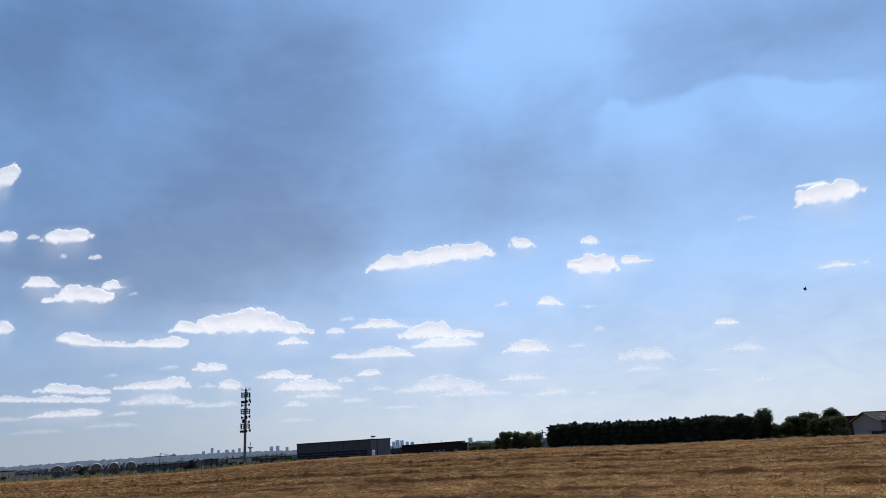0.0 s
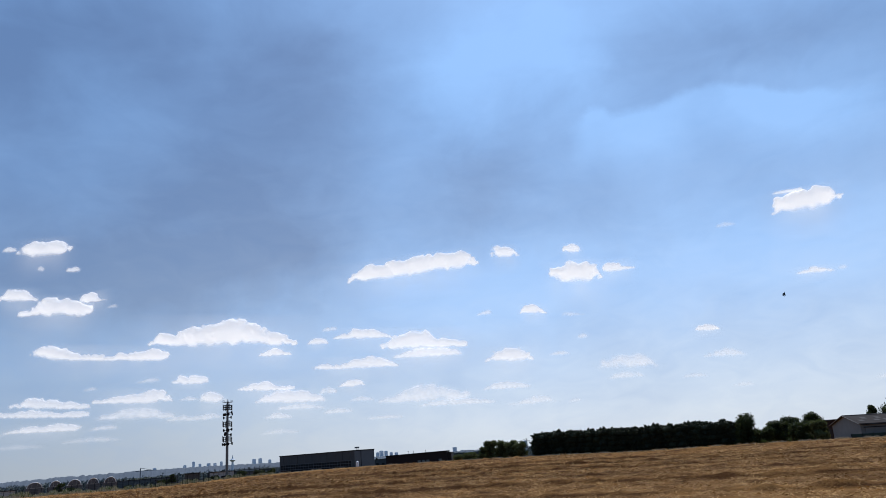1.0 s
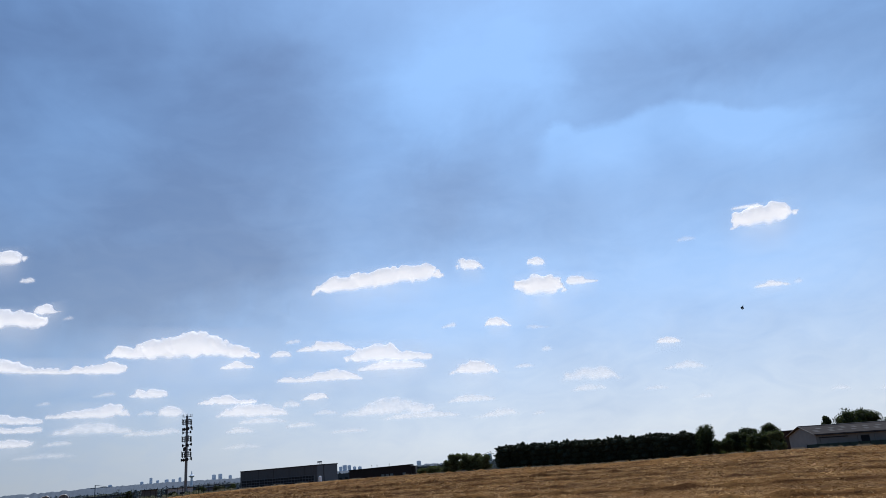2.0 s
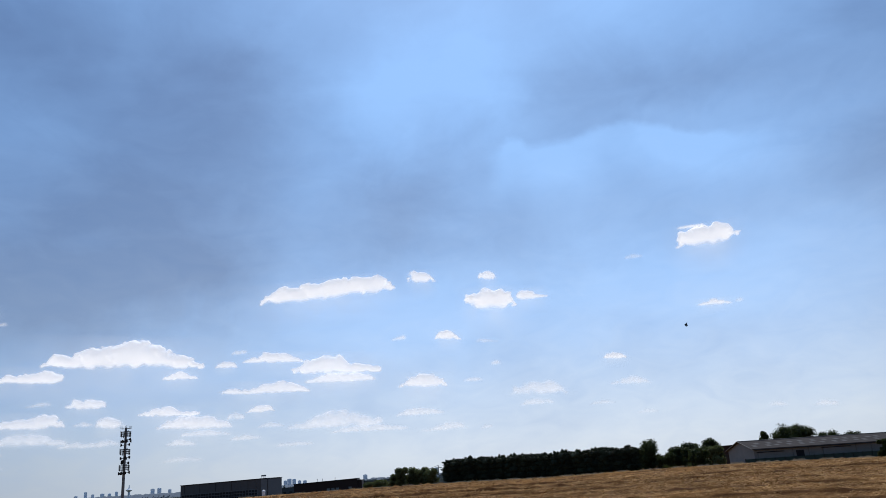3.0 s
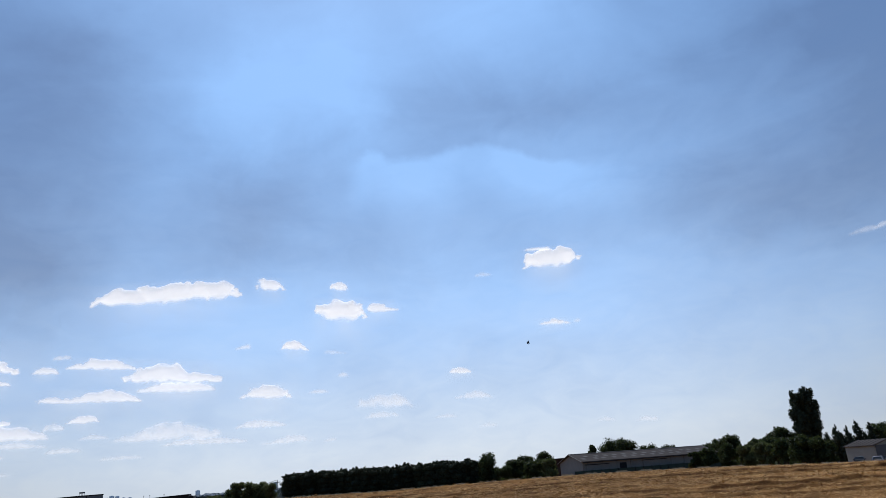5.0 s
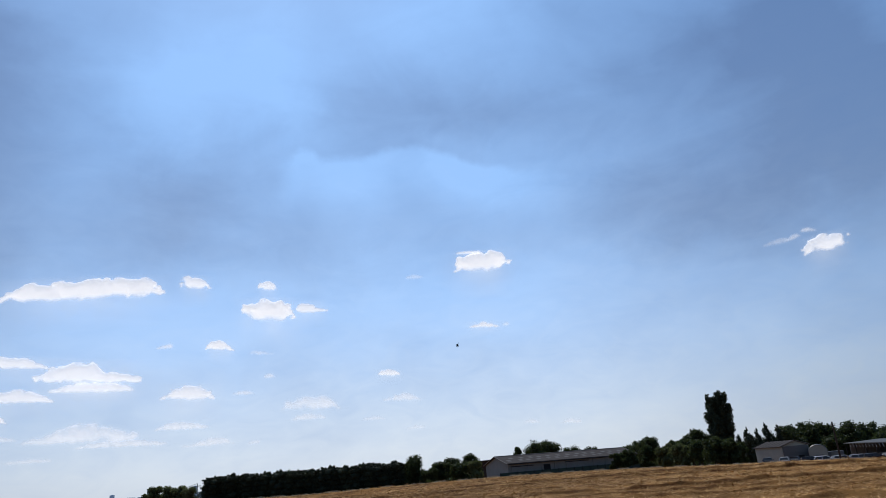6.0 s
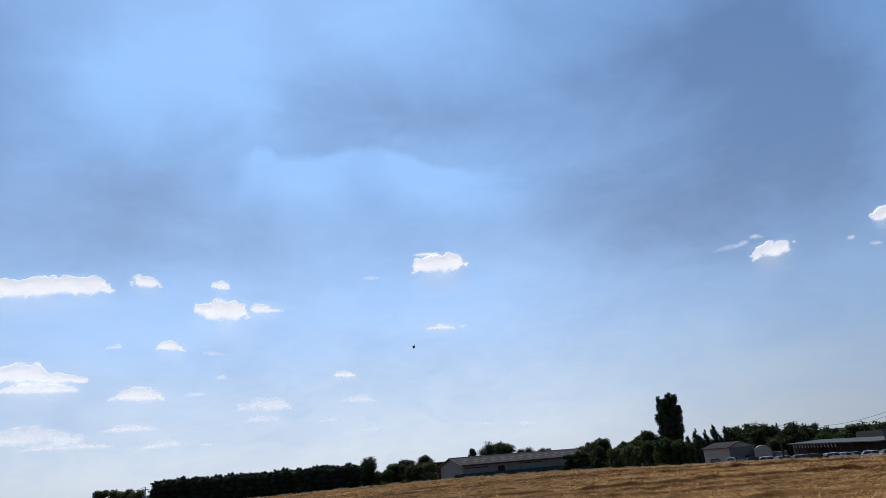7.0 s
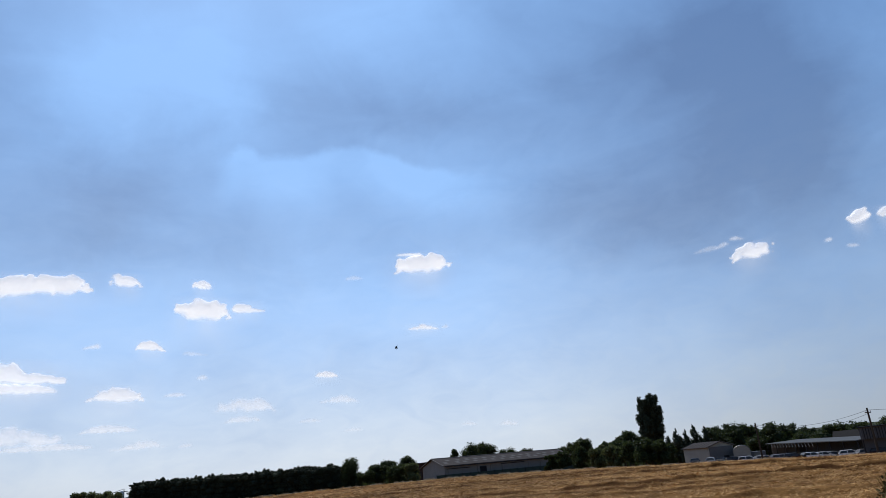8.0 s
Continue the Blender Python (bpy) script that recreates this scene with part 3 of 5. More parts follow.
for i, (a, r, high, wide, form) in enumerate(EDGE_TREES + BACK_TREES):
    name = {"round": "broadleaf_tree", "upright": "young_tree", "bush": "shrub"}[form]
    words = {"round": "dark green broadleaf tree with an uneven crown behind the field", "upright": "upright leafy young tree with a ragged top", "bush": "low dense green shrub at the field's edge"}[form]
    tree(name, words, on_ground(a, r), high, wide, form, 100 + i, OLIVE if i in (6, 11, 12, 17) else LEAF, int(3900 * max(1, (wide / 6.5) ** 1.7)) if form == "round" else {"upright": 6500}.get(form, 3600), 0.20, "trees at the field edge")
tree("poplar", "tall dark columnar poplar rising above the other trees", on_ground(45.92, 150), 13.6, 3.5, "column", 203, HEDGE, 8000, 0.2)
tree("poplar", "second tall dark poplar growing close beside the first", on_ground(46.58, 151), 14.3, 3.5, "column", 202, HEDGE, 8000, 0.2)
for i, (a, r, top_el, wide) in enumerate([(47.88, 188, 0.72, 5.2), (48.59, 195, 0.60, 3.8), (49.19, 198, 0.92, 5.2), (50.0, 200, 0.74, 4.4), (47.3, 196, 0.25, 5.0), (48.2, 192, 0.2, 4.0), (49.6, 196, 0.1, 4.0)]):
    high = EYE + r * math.tan(radians(top_el)) - gz(a, r)
    tree("conifer_tree", "dark pointed cypress-like tree behind the sheds", on_ground(a, r), high, wide, "cone", 230 + i, HEDGE, 2600, 0.2, "conifers")
for i, (a, high, wide) in enumerate([(50.6, 10.6, 9.0), (51.7, 12.4, 9.5), (52.9, 12.0, 9.5), (54.2, 10.8, 8.5), (55.5, 10.6, 9.0), (56.8, 9.4, 8.5), (58.3, 9.2, 9.0), (60.0, 9.2, 9.0), (61.7, 10.4, 9.0), (63.2, 11.4, 9.0), (65.0, 11.4, 9.0), (48.3, 7.0, 8.0), (49.5, 7.2, 8.0), (47.2, 6.5, 8), (51.0, 7, 9), (53.5, 7, 9), (57.5, 7.5, 9), (59.2, 7.5, 9), (56.2, 7, 9), (60.9, 8, 9), (62.4, 8, 9)]):
    tree("woodland_tree", "dark rounded tree in a belt behind the car yard", on_ground(a, 215 + 9 * (i % 3)), high, wide, "round", 260 + i, LEAF, 3300, 0.27, "tree belt", 0.1)
for i, (a, r, high, wide) in enumerate([(4.1, 262, 7.4, 5.0), (4.9, 264, 7.0, 6.0), (5.7, 262, 6.9, 6.0), (6.4, 258, 6.4, 5.0), (3.5, 268, 5.2, 6.0), (2.4, 285, 3.4, 6), (1.6, 300, 3.2, 6)]):
    tree("shrub", "dusty olive-green shrub beside the warehouses", on_ground(a, r), high, wide * 1.1, "round", 300 + i, OLIVE, 4600, 0.24, "dusty shrubs", 0.04)


# ---- buildings ----
def frame_on(corner, far_corner):
    """Pose at corner with x towards far_corner, level."""
    d = Vector(far_corner) - Vector(corner)
    return Matrix.Translation(corner) @ pose(0, 0, 0, 0, 0, math.degrees(math.atan2(d.y, d.x)))


def warehouse():
    a, b = spot(-12.17, 361), spot(-6.56, 330)
    base = gz(-9, 335) - 0.6
    ob = thing("warehouse", "long grey flat-roofed warehouse with a band of small windows", "building", (0, 0, 0))
    ob.matrix_basis = frame_on((a.x, a.y, base), (b.x, b.y, base))
    long, deep, high = (b - a).length, 14.4, 4.65 - base
    part("wall", box(0, long, 0, deep, 0, high), CLAD, ob)
    part("end_wall", box(long, long + 0.12, 0.1, deep - 0.1, 0.0, high - 0.1), CLAD_END, ob, "lighter grey end wall")
    part("roof", box(-0.2, long + 0.25, -0.2, deep + 0.2, high, high + 0.32), DARKMETAL, ob, "dark roof edge")
    part("window_surround", box(0.5, long - 1.2, -0.05, 0.0, 1.0, 4.7), CLAD_END, ob, "paler steel lattice of the window band")
    for row in range(3):
        z = 1.2 + row * 1.16
        for i in range(27):
            x = 0.9 + i * (long - 2.4) / 27
            part("window_pane", box(x, x + (long - 2.4) / 27 - 0.28, -0.10, -0.04, z, z + 0.92), DARKMETAL, ob)
    for i in range(10):
        x = (i + 0.5) * long / 10
        part("cladding_rib", box(x, x + 0.1, -0.06, 0.0, 4.9, high - 0.02), CLAD_END if i % 2 else DARKMETAL, ob)
    part("downpipe", rod(bmesh.new(), (long + 0.2, 4.6, 0), (long + 0.2, 4.6, high + 0.3), 0.12), DARKMETAL, ob)
    rack = bmesh.new()
    for x in (0, 1.3):
        for y in (0, 1.0):
            rod(rack, (long - 2.6 + x, 4 + y, high + 0.2), (long - 2.6 + x, 4 + y, high + 1.7), 0.06)
    block(rack, long - 2.8, long - 1.1, 3.9, 5.1, high + 1.1, high + 1.7)
    part("roof_plant", rack, GALV, ob, "small steel plant frame on the roof")


def low_shed():
    a, b = spot(-4.12, 420), spot(0.95, 415)
    base = gz(-1.6, 415) - 0.5
    ob = thing("low_warehouse", "low dark brown warehouse with lighter openings", "building", (0, 0, 0))
    ob.matrix_basis = frame_on((a.x, a.y, base), (b.x, b.y, base))
    long, high = (b - a).length, 1.55 - base
    bm = bmesh.new()
    prism(bm, [(0, 0), (long - 2.5, 0), (long - 2.5, high), (0, high - 0.5)], 0, 16)
    part("wall", bm, BROWN, ob)
    bm = bmesh.new()
    prism(bm, [(-0.3, high - 0.5), (long - 2.2, high), (long - 2.2, high + 0.3), (-0.3, high - 0.2)], -0.4, 16.4)
    part("roof", bm, DARKMETAL, ob)
    part("annexe", box(long - 2.4, long, 1.0, 14, 0, high - 0.7), BROWN, ob)
    for x in (18, 20.5, 23, 30):
        part("opening", box(x, x + 1.7, -0.08, 0.06, 1.6, 3.0), RENDERED, ob)
    for x in (12.0, 15.0, 22.0):
        bm = rod(bmesh.new(), (x, 6, high - 0.4), (x, 6, high + 1.3), 0.09)
        rod(bm, (x, 6, high + 1.2), (x, 6, high + 1.5), 0.26, 0.2)
        part("roof_vent", bm, DARKMETAL, ob)


def barn():
    a, b = spot(30.17, 160), spot(39.87, 180)
    z_a, z_b = gz(30.0, 160), gz(39.5, 178)
    ob = thing("barn", "long grey rendered barn with a weathered sheet gable roof", "building", (0, 0, 0))
    d = Vector((b.x - a.x, b.y - a.y, 0))
    long = d.length
    base = z_a - 0.6
    ob.matrix_basis = frame_on((a.x, a.y, base), (b.x, b.y, base)) @ pose(0, 0, 0, 0, 0.95, 0)
    eave, ridge, wide = 0.97 - base, 2.5 - base, 10.0
    bm = bmesh.new()
    side = [(0, 0), (wide, 0), (wide, eave), (wide / 2, ridge), (0, eave)]
    f = [bm.verts.new((0, y, z)) for y, z in side]
    r = [bm.verts.new((long, y, z)) for y, z in side]
    bm.faces.new(f), bm.faces.new(r)
    for i in range(5):
        bm.faces.new((f[i], f[(i + 1) % 5], r[(i + 1) % 5], r[i]))
    part("wall", bm, RENDERED, ob)
    rise = ridge - eave
    for s, (y0, y1) in enumerate(((-0.35, wide / 2), (wide + 0.35, wide / 2))):
        bm = bmesh.new()
        drop = 0.35 * rise / (wide / 2)
        q = [(-0.4, y0, eave - drop), (long + 0.4, y0, eave - drop), (long + 0.4, y1, ridge), (-0.4, y1, ridge)]
        lo = [bm.verts.new((x, y, z + 0.02)) for x, y, z in q]
        hi = [bm.verts.new((x, y, z + 0.16)) for x, y, z in q]
        bm.faces.new(lo), bm.faces.new(hi[::-1])
        for i in range(4):
            bm.faces.new((lo[i], lo[(i + 1) % 4], hi[(i + 1) % 4], hi[i]))
        slope = part("roof_slope", bm, ROOFSHEET, ob)
        if s == 0:
            g = np.random.default_rng(3)
            for i in range(26):
                x, t = 1 + i * (long - 3) / 26 + g.uniform(-0.4, 0.4), (0.22, 0.5)[i % 2]
                ya, yb = y0 + (y1 - y0) * t, y0 + (y1 - y0) * (t + 0.2)
                za, zb = eave - drop + (rise + drop) * t + 0.17, eave - drop + (rise + drop) * (t + 0.2) + 0.17
                bm = bmesh.new()
                vs = [bm.verts.new(p) for p in ((x, ya, za), (x + 1.0, ya, za), (x + 1.0, yb, zb), (x, yb, zb))]
                up = [bm.verts.new(v.co + Vector((0, 0, 0.03))) for v in vs]
                bm.faces.new(vs), bm.faces.new(up)
                for k in range(4):
                    bm.faces.new((vs[k], vs[(k + 1) % 4], up[(k + 1) % 4], up[k]))
                part("roof_sheet", bm, PATCH, slope)
    for x in (-0.46, long + 0.40):
        for y0, y1 in ((-0.4, wide / 2), (wide + 0.4, wide / 2)):
            part("verge_board", rod(bmesh.new(), (x, y0, eave - 0.05), (x, y1, ridge + 0.17), 0.075, 0.075, 6), RENDERED, ob, "pale verge board")
    part("ridge_cap", rod(bmesh.new(), (-0.4, wide / 2, ridge + 0.15), (long + 0.4, wide / 2, ridge + 0.15), 0.14, 0.14, 6), PATCH, ob)
    part("gutter", rod(bmesh.new(), (0, -0.42, eave - 0.16), (long, -0.42, eave - 0.16), 0.08, 0.08, 6), DARKMETAL, ob)
    # a dark slab on the wall stands in for the shaded inside of the doorway
    part("doorway", box(9.1, 10.8, -0.06, 0.10, 0.5, eave - 0.7), DARKMETAL, ob, "dark panel standing in for the shade of an open doorway")
    part("sliding_door", box(0.8, 5.8, -0.12, 0.0, 0.3, eave - 0.75), RENDERED, ob)
    part("door_rail", box(0.6, 6.4, -0.2, -0.02, eave - 0.75, eave - 0.62), DARKMETAL, ob)
    part("sliding_door", box(15.0, 20.5, -0.12, 0.0, 0.3, eave - 0.6), RENDERED, ob)
    part("door_rail", box(14.8, 21.2, -0.2, -0.02, eave - 0.6, eave - 0.48), DARKMETAL, ob)
    for i in range(10):
        x = (i + 0.4) * long / 10
        part("wall_post", box(x, x + 0.22, -0.08, 0.02, 0, eave - 0.2), RENDERED, ob)
    # green mesh fence in front of the wall
    fence = thing("mesh_fence", "low dark green mesh fence along the barn", "fence", (0, 0, 0))
    fence.matrix_basis = ob.matrix_basis.copy()
    for i in range(18):
        x = -3 + i * (long + 3) / 18
        part("post", box(x, x + 0.09, -1.65, -1.56, -0.5, 1.6), DARKMETAL, fence)
        part("mesh_panel", box(x + 0.09, x + (long + 3) / 18, -1.62, -1.59, -0.4, 1.5), GREENFENCE, fence)


def hut():
    a, b = spot(48.22, 171), spot(49.95, 163)
    base = gz(49.5, 165) - 0.2
    ob = thing("gabled_hut", "small pale gabled hut with a ribbed sheet roof", "building", (0, 0, 0))
    ob.matrix_basis = frame_on((a.x, a.y, base), (b.x, b.y, base))
    long = (b - a).length
    eave, wide, rise = -0.80 - base, 6.0, 0.95
    bm = bmesh.new()
    side = [(0, 0), (wide, 0), (wide, eave), (wide / 2, eave + rise), (0, eave)]
    f = [bm.verts.new((0, y, z)) for y, z in side]
    r = [bm.verts.new((long, y, z)) for y, z in side]
    bm.faces.new(f), bm.faces.new(r)
    for i in range(5):
        bm.faces.new((f[i], f[(i + 1) % 5], r[(i + 1) % 5], r[i]))
    part("wall", bm, PALE, ob)
    part("gable_cladding", box(long, long + 0.08, 0.2, wide - 0.2, 0.2, eave), CLAD_END, ob, "grey-brown clad gable end")
    for y0, y1 in ((-0.3, wide / 2), (wide + 0.3, wide / 2)):
        bm = bmesh.new()
        drop = 0.08
        q = [(-0.3, y0, eave - drop), (long + 0.3, y0, eave - drop), (long + 0.3, y1, eave + rise), (-0.3, y1, eave + rise)]
        lo, hi = [bm.verts.new(Vector(p) + Vector((0, 0, 0.02))) for p in q], [bm.verts.new(Vector(p) + Vector((0, 0, 0.14))) for p in q]
        bm.faces.new(lo), bm.faces.new(hi)
        for i in range(4):
            bm.faces.new((lo[i], lo[(i + 1) % 4], hi[(i + 1) % 4], hi[i]))
        slope = part("roof_slope", bm, ROOFSHEET, ob)
        for i in range(7):
            x = i * long / 6
            part("roof_batten", rod(bmesh.new(), (x, y0, eave + 0.1), (x, y1, eave + rise + 0.16), 0.06, 0.06, 5), PATCH, slope)
    # dark panel in place of the unlit inside of the window
    part("window_opening", box(long + 0.07, long + 0.14, 3.4, 4.6, 1.0, 1.9), DARKMETAL, ob)


def shelter():
    p = on_ground(52.2, 164, 0.0)
    ob = thing("arched_shelter", "pale arched canvas-covered shelter standing beside the hut", "shelter", p, -52)
    arch = [(1.65 * math.cos(t), 2.5 + 1.25 * math.sin(t)) for t in np.linspace(math.pi, 0, 17)]
    part("cover", prism(bmesh.new(), [(-1.65, 0.0)] + arch + [(1.65, 0.0)], -1.5, 3.4), PALE, ob)
    for y in (-1.54, 0.4, 2.2):
        hoop = bmesh.new()
        for (x0, z0), (x1, z1) in zip(arch, arch[1:]):
            rod(hoop, (x0 * 1.02, y, z0 + 0.03), (x1 * 1.02, y, z1 + 0.03), 0.06, None, 5)
        part("hoop", hoop, GALV, ob)
    part("doorway", box(-0.9, 0.9, -1.55, -1.45, 0.0, 1.9), RENDERED, ob)
    van = thing("box_trailer", "grey box trailer parked beside the tank", "trailer", on_ground(53.25, 168), -52)
    part("body", box(-1.5, 1.5, -1.1, 1.1, 0.5, 2.5, bevel=0.06), CLAD_END, van)
    part("door", box(-0.8, 0.8, -1.16, -1.08, 0.6, 2.3), RENDERED, van)
    for x in (-0.7, 0.7):
        for y in (-1.0, 1.0):
            part("wheel", rod(bmesh.new(), (x, y - 0.1, 0.33), (x, y + 0.1, 0.33), 0.33, None, 14), RUBBER, van)


def open_shed():
    a, b = spot(54.2, 205), spot(59.9, 157)
    base = min(gz(54.2, 205), gz(59.9, 157)) - 0.1
    ob = thing("open_fronted_shed", "long low open-fronted shed with slanting roof struts", "building", (0, 0, 0))
    ob.matrix_basis = frame_on((a.x, a.y, base), (b.x, b.y, base))
    long, high = (b - a).length, -1.95 - base
    bm = bmesh.new()
    vs = [bm.verts.new((x, y, z)) for z0 in (0, 0.16) for x, y, z in ((-0.3, -1.2, high - 0.1 + z0), (long + 0.3, -1.2, high - 0.1 + z0), (long + 0.3, 7, high + 0.2 + z0), (-0.3, 7, high + 0.2 + z0))]
    for f in ((0, 1, 2, 3), (4, 5, 6, 7), (0, 1, 5, 4), (1, 2, 6, 5), (2, 3, 7, 6), (3, 0, 4, 7)):
        bm.faces.new([vs[i] for i in f])
    part("roof", bm, PALEROOF, ob)
    part("back_wall", box(0, long, 6.6, 6.8, 0, high + 0.1), CLAD, ob)
    part("end_wall", box(0, 0.15, 0, 6.6, 0, high - 0.15), RENDERED, ob)
    for i in range(9):
        x = i * long / 8
        part("post", box(x - 0.08, x + 0.08, -0.9, -0.74, 0, high - 0.12), DARKMETAL, ob)
    for i in range(14):
        x = 3.4 + i * (long * 0.55) / 14
        part("strut", rod(bmesh.new(), (x, -1.0, high - 0.15), (x + 0.55, -1.0, high - 0.95), 0.07, None, 5), PLASTIC, ob)
    part("low_wall", box(0.5, 4.2, -0.7, -0.5, 0, 1.3), RENDERED, ob)
    # stored crates and sheets under the roof
    stock = np.random.default_rng(55)
    for i in range(13):
        x, y, w_, h_ = 3 + i * (long - 8) / 13 + stock.uniform(-0.6, 0.6), stock.uniform(-0.4, 3.0), stock.uniform(0.8, 1.9), stock.uniform(0.7, 1.7)
        foot = ob.matrix_basis @ Vector((x, y, 0))
        foot.z = float(ground_z(foot.x, foot.y))
        crate = thing("storage_crate", "pale wooden storage crate under the shed roof" if i % 3 else "grey steel storage crate under the shed roof", "crate", foot, -40 + stock.uniform(-12, 12), "stored crates")
        part("body", box(-w_ / 2, w_ / 2, -0.5, 0.5, 0.1, h_, bevel=0.03), (CLAD_END, PALE, PLASTIC)[i % 3], crate)
        part("lid", box(-w_ / 2 - 0.04, w_ / 2 + 0.04, -0.54, 0.54, h_, h_ + 0.07), (PLASTIC, RENDERED, WHITE)[i % 3], crate)
        for q in (-0.4, 0.4):
            part("runner", box(q * w_ - 0.06, q * w_ + 0.06, -0.5, 0.5, 0, 0.1), DARKMETAL, crate)
    # dark container with upright ribs
    c = thing("container_cabin", "dark corrugated cabin raised on posts over a grey base", "cabin", on_ground(61.12, 150, 0.05), -60)
    lift = EYE + 150 * math.tan(radians(-0.5)) - c.matrix_basis.translation.z - 3.72
    part("base", box(-3.2, 3.2, -0.6, 1.3, 0, 1.5 + lift), CLAD, c)
    for x in (-3.1, -1.1, 0.9, 2.9):
        part("post", box(x, x + 0.16, -1.36, -1.2, 0, 1.5 + lift), DARKMETAL, c)
    body = part("body", box(-3.3, 3.3, -1.4, 1.4, 1.5 + lift, 3.55 + lift), CLAD, c)
    for i in range(16):
        x = -3.1 + i * 0.41
        part("rib", box(x, x + 0.12, -1.46, -1.39, 1.55 + lift, 3.4 + lift), CLAD_END if i % 5 == 0 else DARKMETAL, body)
    part("roof", box(-3.6, 3.6, -1.7, 1.7, 3.55 + lift, 3.72 + lift), DARKMETAL, c)
    # tiled house behind
    h = thing("tiled_house", "low house with a brown tiled roof behind the yard", "house", on_ground(59.05, 202, 0.2), -58)
    up = EYE + 202 * math.tan(radians(-0.64)) - h.matrix_basis.translation.z - 5.7
    part("wall", box(-2.8, 2.8, -3, 3, 0, 4.1 + up), RENDERED, h)
    bm = bmesh.new()
    f = [bm.verts.new(p) for p in ((-3.1, -3.4, 4.0 + up), (3.1, -3.4, 4.0 + up), (3.1, 3.4, 4.0 + up), (-3.1, 3.4, 4.0 + up), (-2.7, 0, 5.7 + up), (2.7, 0, 5.7 + up))]
    for k in ((0, 1, 5, 4), (2, 3, 4, 5), (0, 4, 3), (1, 2, 5), (0, 3, 2, 1)):
        bm.faces.new([f[i] for i in k])
    part("roof", bm, OLDTILE, h)


def mast():
    p = on_ground(-16.0, 270, 0.2)
    top = EYE + 270 * math.tan(radians(4.91)) - p.z
    ob = thing("telecom_mast", "tall dark telecom mast with antenna rings and dishes", "mast", p, 10)
    part("pole", rod(bmesh.new(), (0, 0, 0), (0, 0, top - 0.6), 0.52, 0.36, 14), GALV, ob)
    part("whip_antenna", rod(bmesh.new(), (0, 0, top - 0.7), (0, 0, top + 0.3), 0.05), GALV, ob)
    crown = bmesh.new()
    for i in range(8):
        t = i * math.pi / 4
        x, y = 1.7 * math.cos(t), 1.7 * math.sin(t)
        rod(crown, (0, 0, top - 1.0), (x, y, top - 0.9), 0.05)
        rod(crown, (x, y, top - 1.0), (x, y, top - 0.1), 0.05)
    part("top_arms", crown, GALV, ob)
    for level in (top - 2.7, top - 8.5, top - 13.7):
        for z in (-0.7, 0.0, 0.7):
            ring = bmesh.new()
            for i in range(16):
                t, u = i * math.pi / 8, (i + 1) * math.pi / 8
                rod(ring, (1.65 * math.cos(t), 1.65 * math.sin(t), level + z), (1.65 * math.cos(u), 1.65 * math.sin(u), level + z), 0.06, None, 5)
            for i in range(8):
                t = i * math.pi / 4
                rod(ring, (0, 0, level + z), (1.65 * math.cos(t), 1.65 * math.sin(t), level + z), 0.05, None, 5)
            platform = part("antenna_ring", ring, DARKMETAL, ob)
        for i in range(10):
            t = i * 2 * math.pi / 10 + 0.2
            bm = bmesh.new()
            bmesh.ops.create_cube(bm, size=1, matrix=Matrix.Translation((1.6 * math.cos(t), 1.6 * math.sin(t), level + 0.2 * (i % 3 - 1))) @ pose(0, 0, 0, 0, 0, math.degrees(t)) @ Matrix.Diagonal((0.12, 0.20, 1.9, 1)))
            part("panel_antenna", bm, DARKMETAL if i % 4 else GALV, platform)
    g = np.random.default_rng(8)
    for level, n in ((top - 5.0, 4), (top - 6.4, 2), (top - 10.6, 4), (top - 12.0, 3), (top - 15.4, 4), (top - 4.6, 1)):
        for i in range(n):
            t = 0.3 + i * 6.28 / n + g.uniform(-0.5, 0.5)
            reach = g.uniform(0.9, 1.45)
            c = Vector((reach * math.cos(t), reach * math.sin(t), level + g.uniform(-0.3, 0.3)))
            bm = rod(bmesh.new(), (0, 0, level), c, 0.09, None, 6)
            rod(bm, c, c + Vector((0.42 * math.cos(t), 0.42 * math.sin(t), 0)), 0.34, 0.55, 14)
            part("dish", bm, DARKMETAL, ob)
    part("equipment_hut", box(-1.6, 1.6, -2.6, -0.9, 0, 2.3), DARKMETAL, ob)


def power_pole(place, high, lean, label):
    ob = thing("power_pole", label, "pole", place)
    ob.matrix_basis = Matrix.Translation(place) @ pose(0, 0, 0, 0, lean, -55)
    part("post", rod(bmesh.new(), (0, 0, -0.5), (0, 0, high), 0.17, 0.12, 10), WOODPOLE, ob)
    part("crossarm", box(-0.4, 0.4, -0.06, 0.06, high - 0.72, high - 0.6), WOODPOLE, ob)
    for x in (-0.34, 0.34, 0.0):
        part("insulator", rod(bmesh.new(), (x, 0, high - 0.6), (x, 0, high - 0.35), 0.07, 0.04), WHITE, ob)
    return place + Vector((0, 0, high - 0.3))


def wire(a, b, sag, drop=0.0):
    bm = bmesh.new()
    n = 18
    pts = [Vector(a).lerp(Vector(b), i / n) - Vector((0, 0, sag * 4 * (i / n) * (1 - i / n) + drop)) for i in range(n + 1)]
    for p, q in zip(pts, pts[1:]):
        rod(bm, p, q, 0.022, 0.022, 5)
    ob = new("overhead_wire", finish(bm, "overhead_wire", DARKMETAL))
    tagged(ob, "thin sagging overhead wire strung between wooden poles", "cable", "overhead wires")


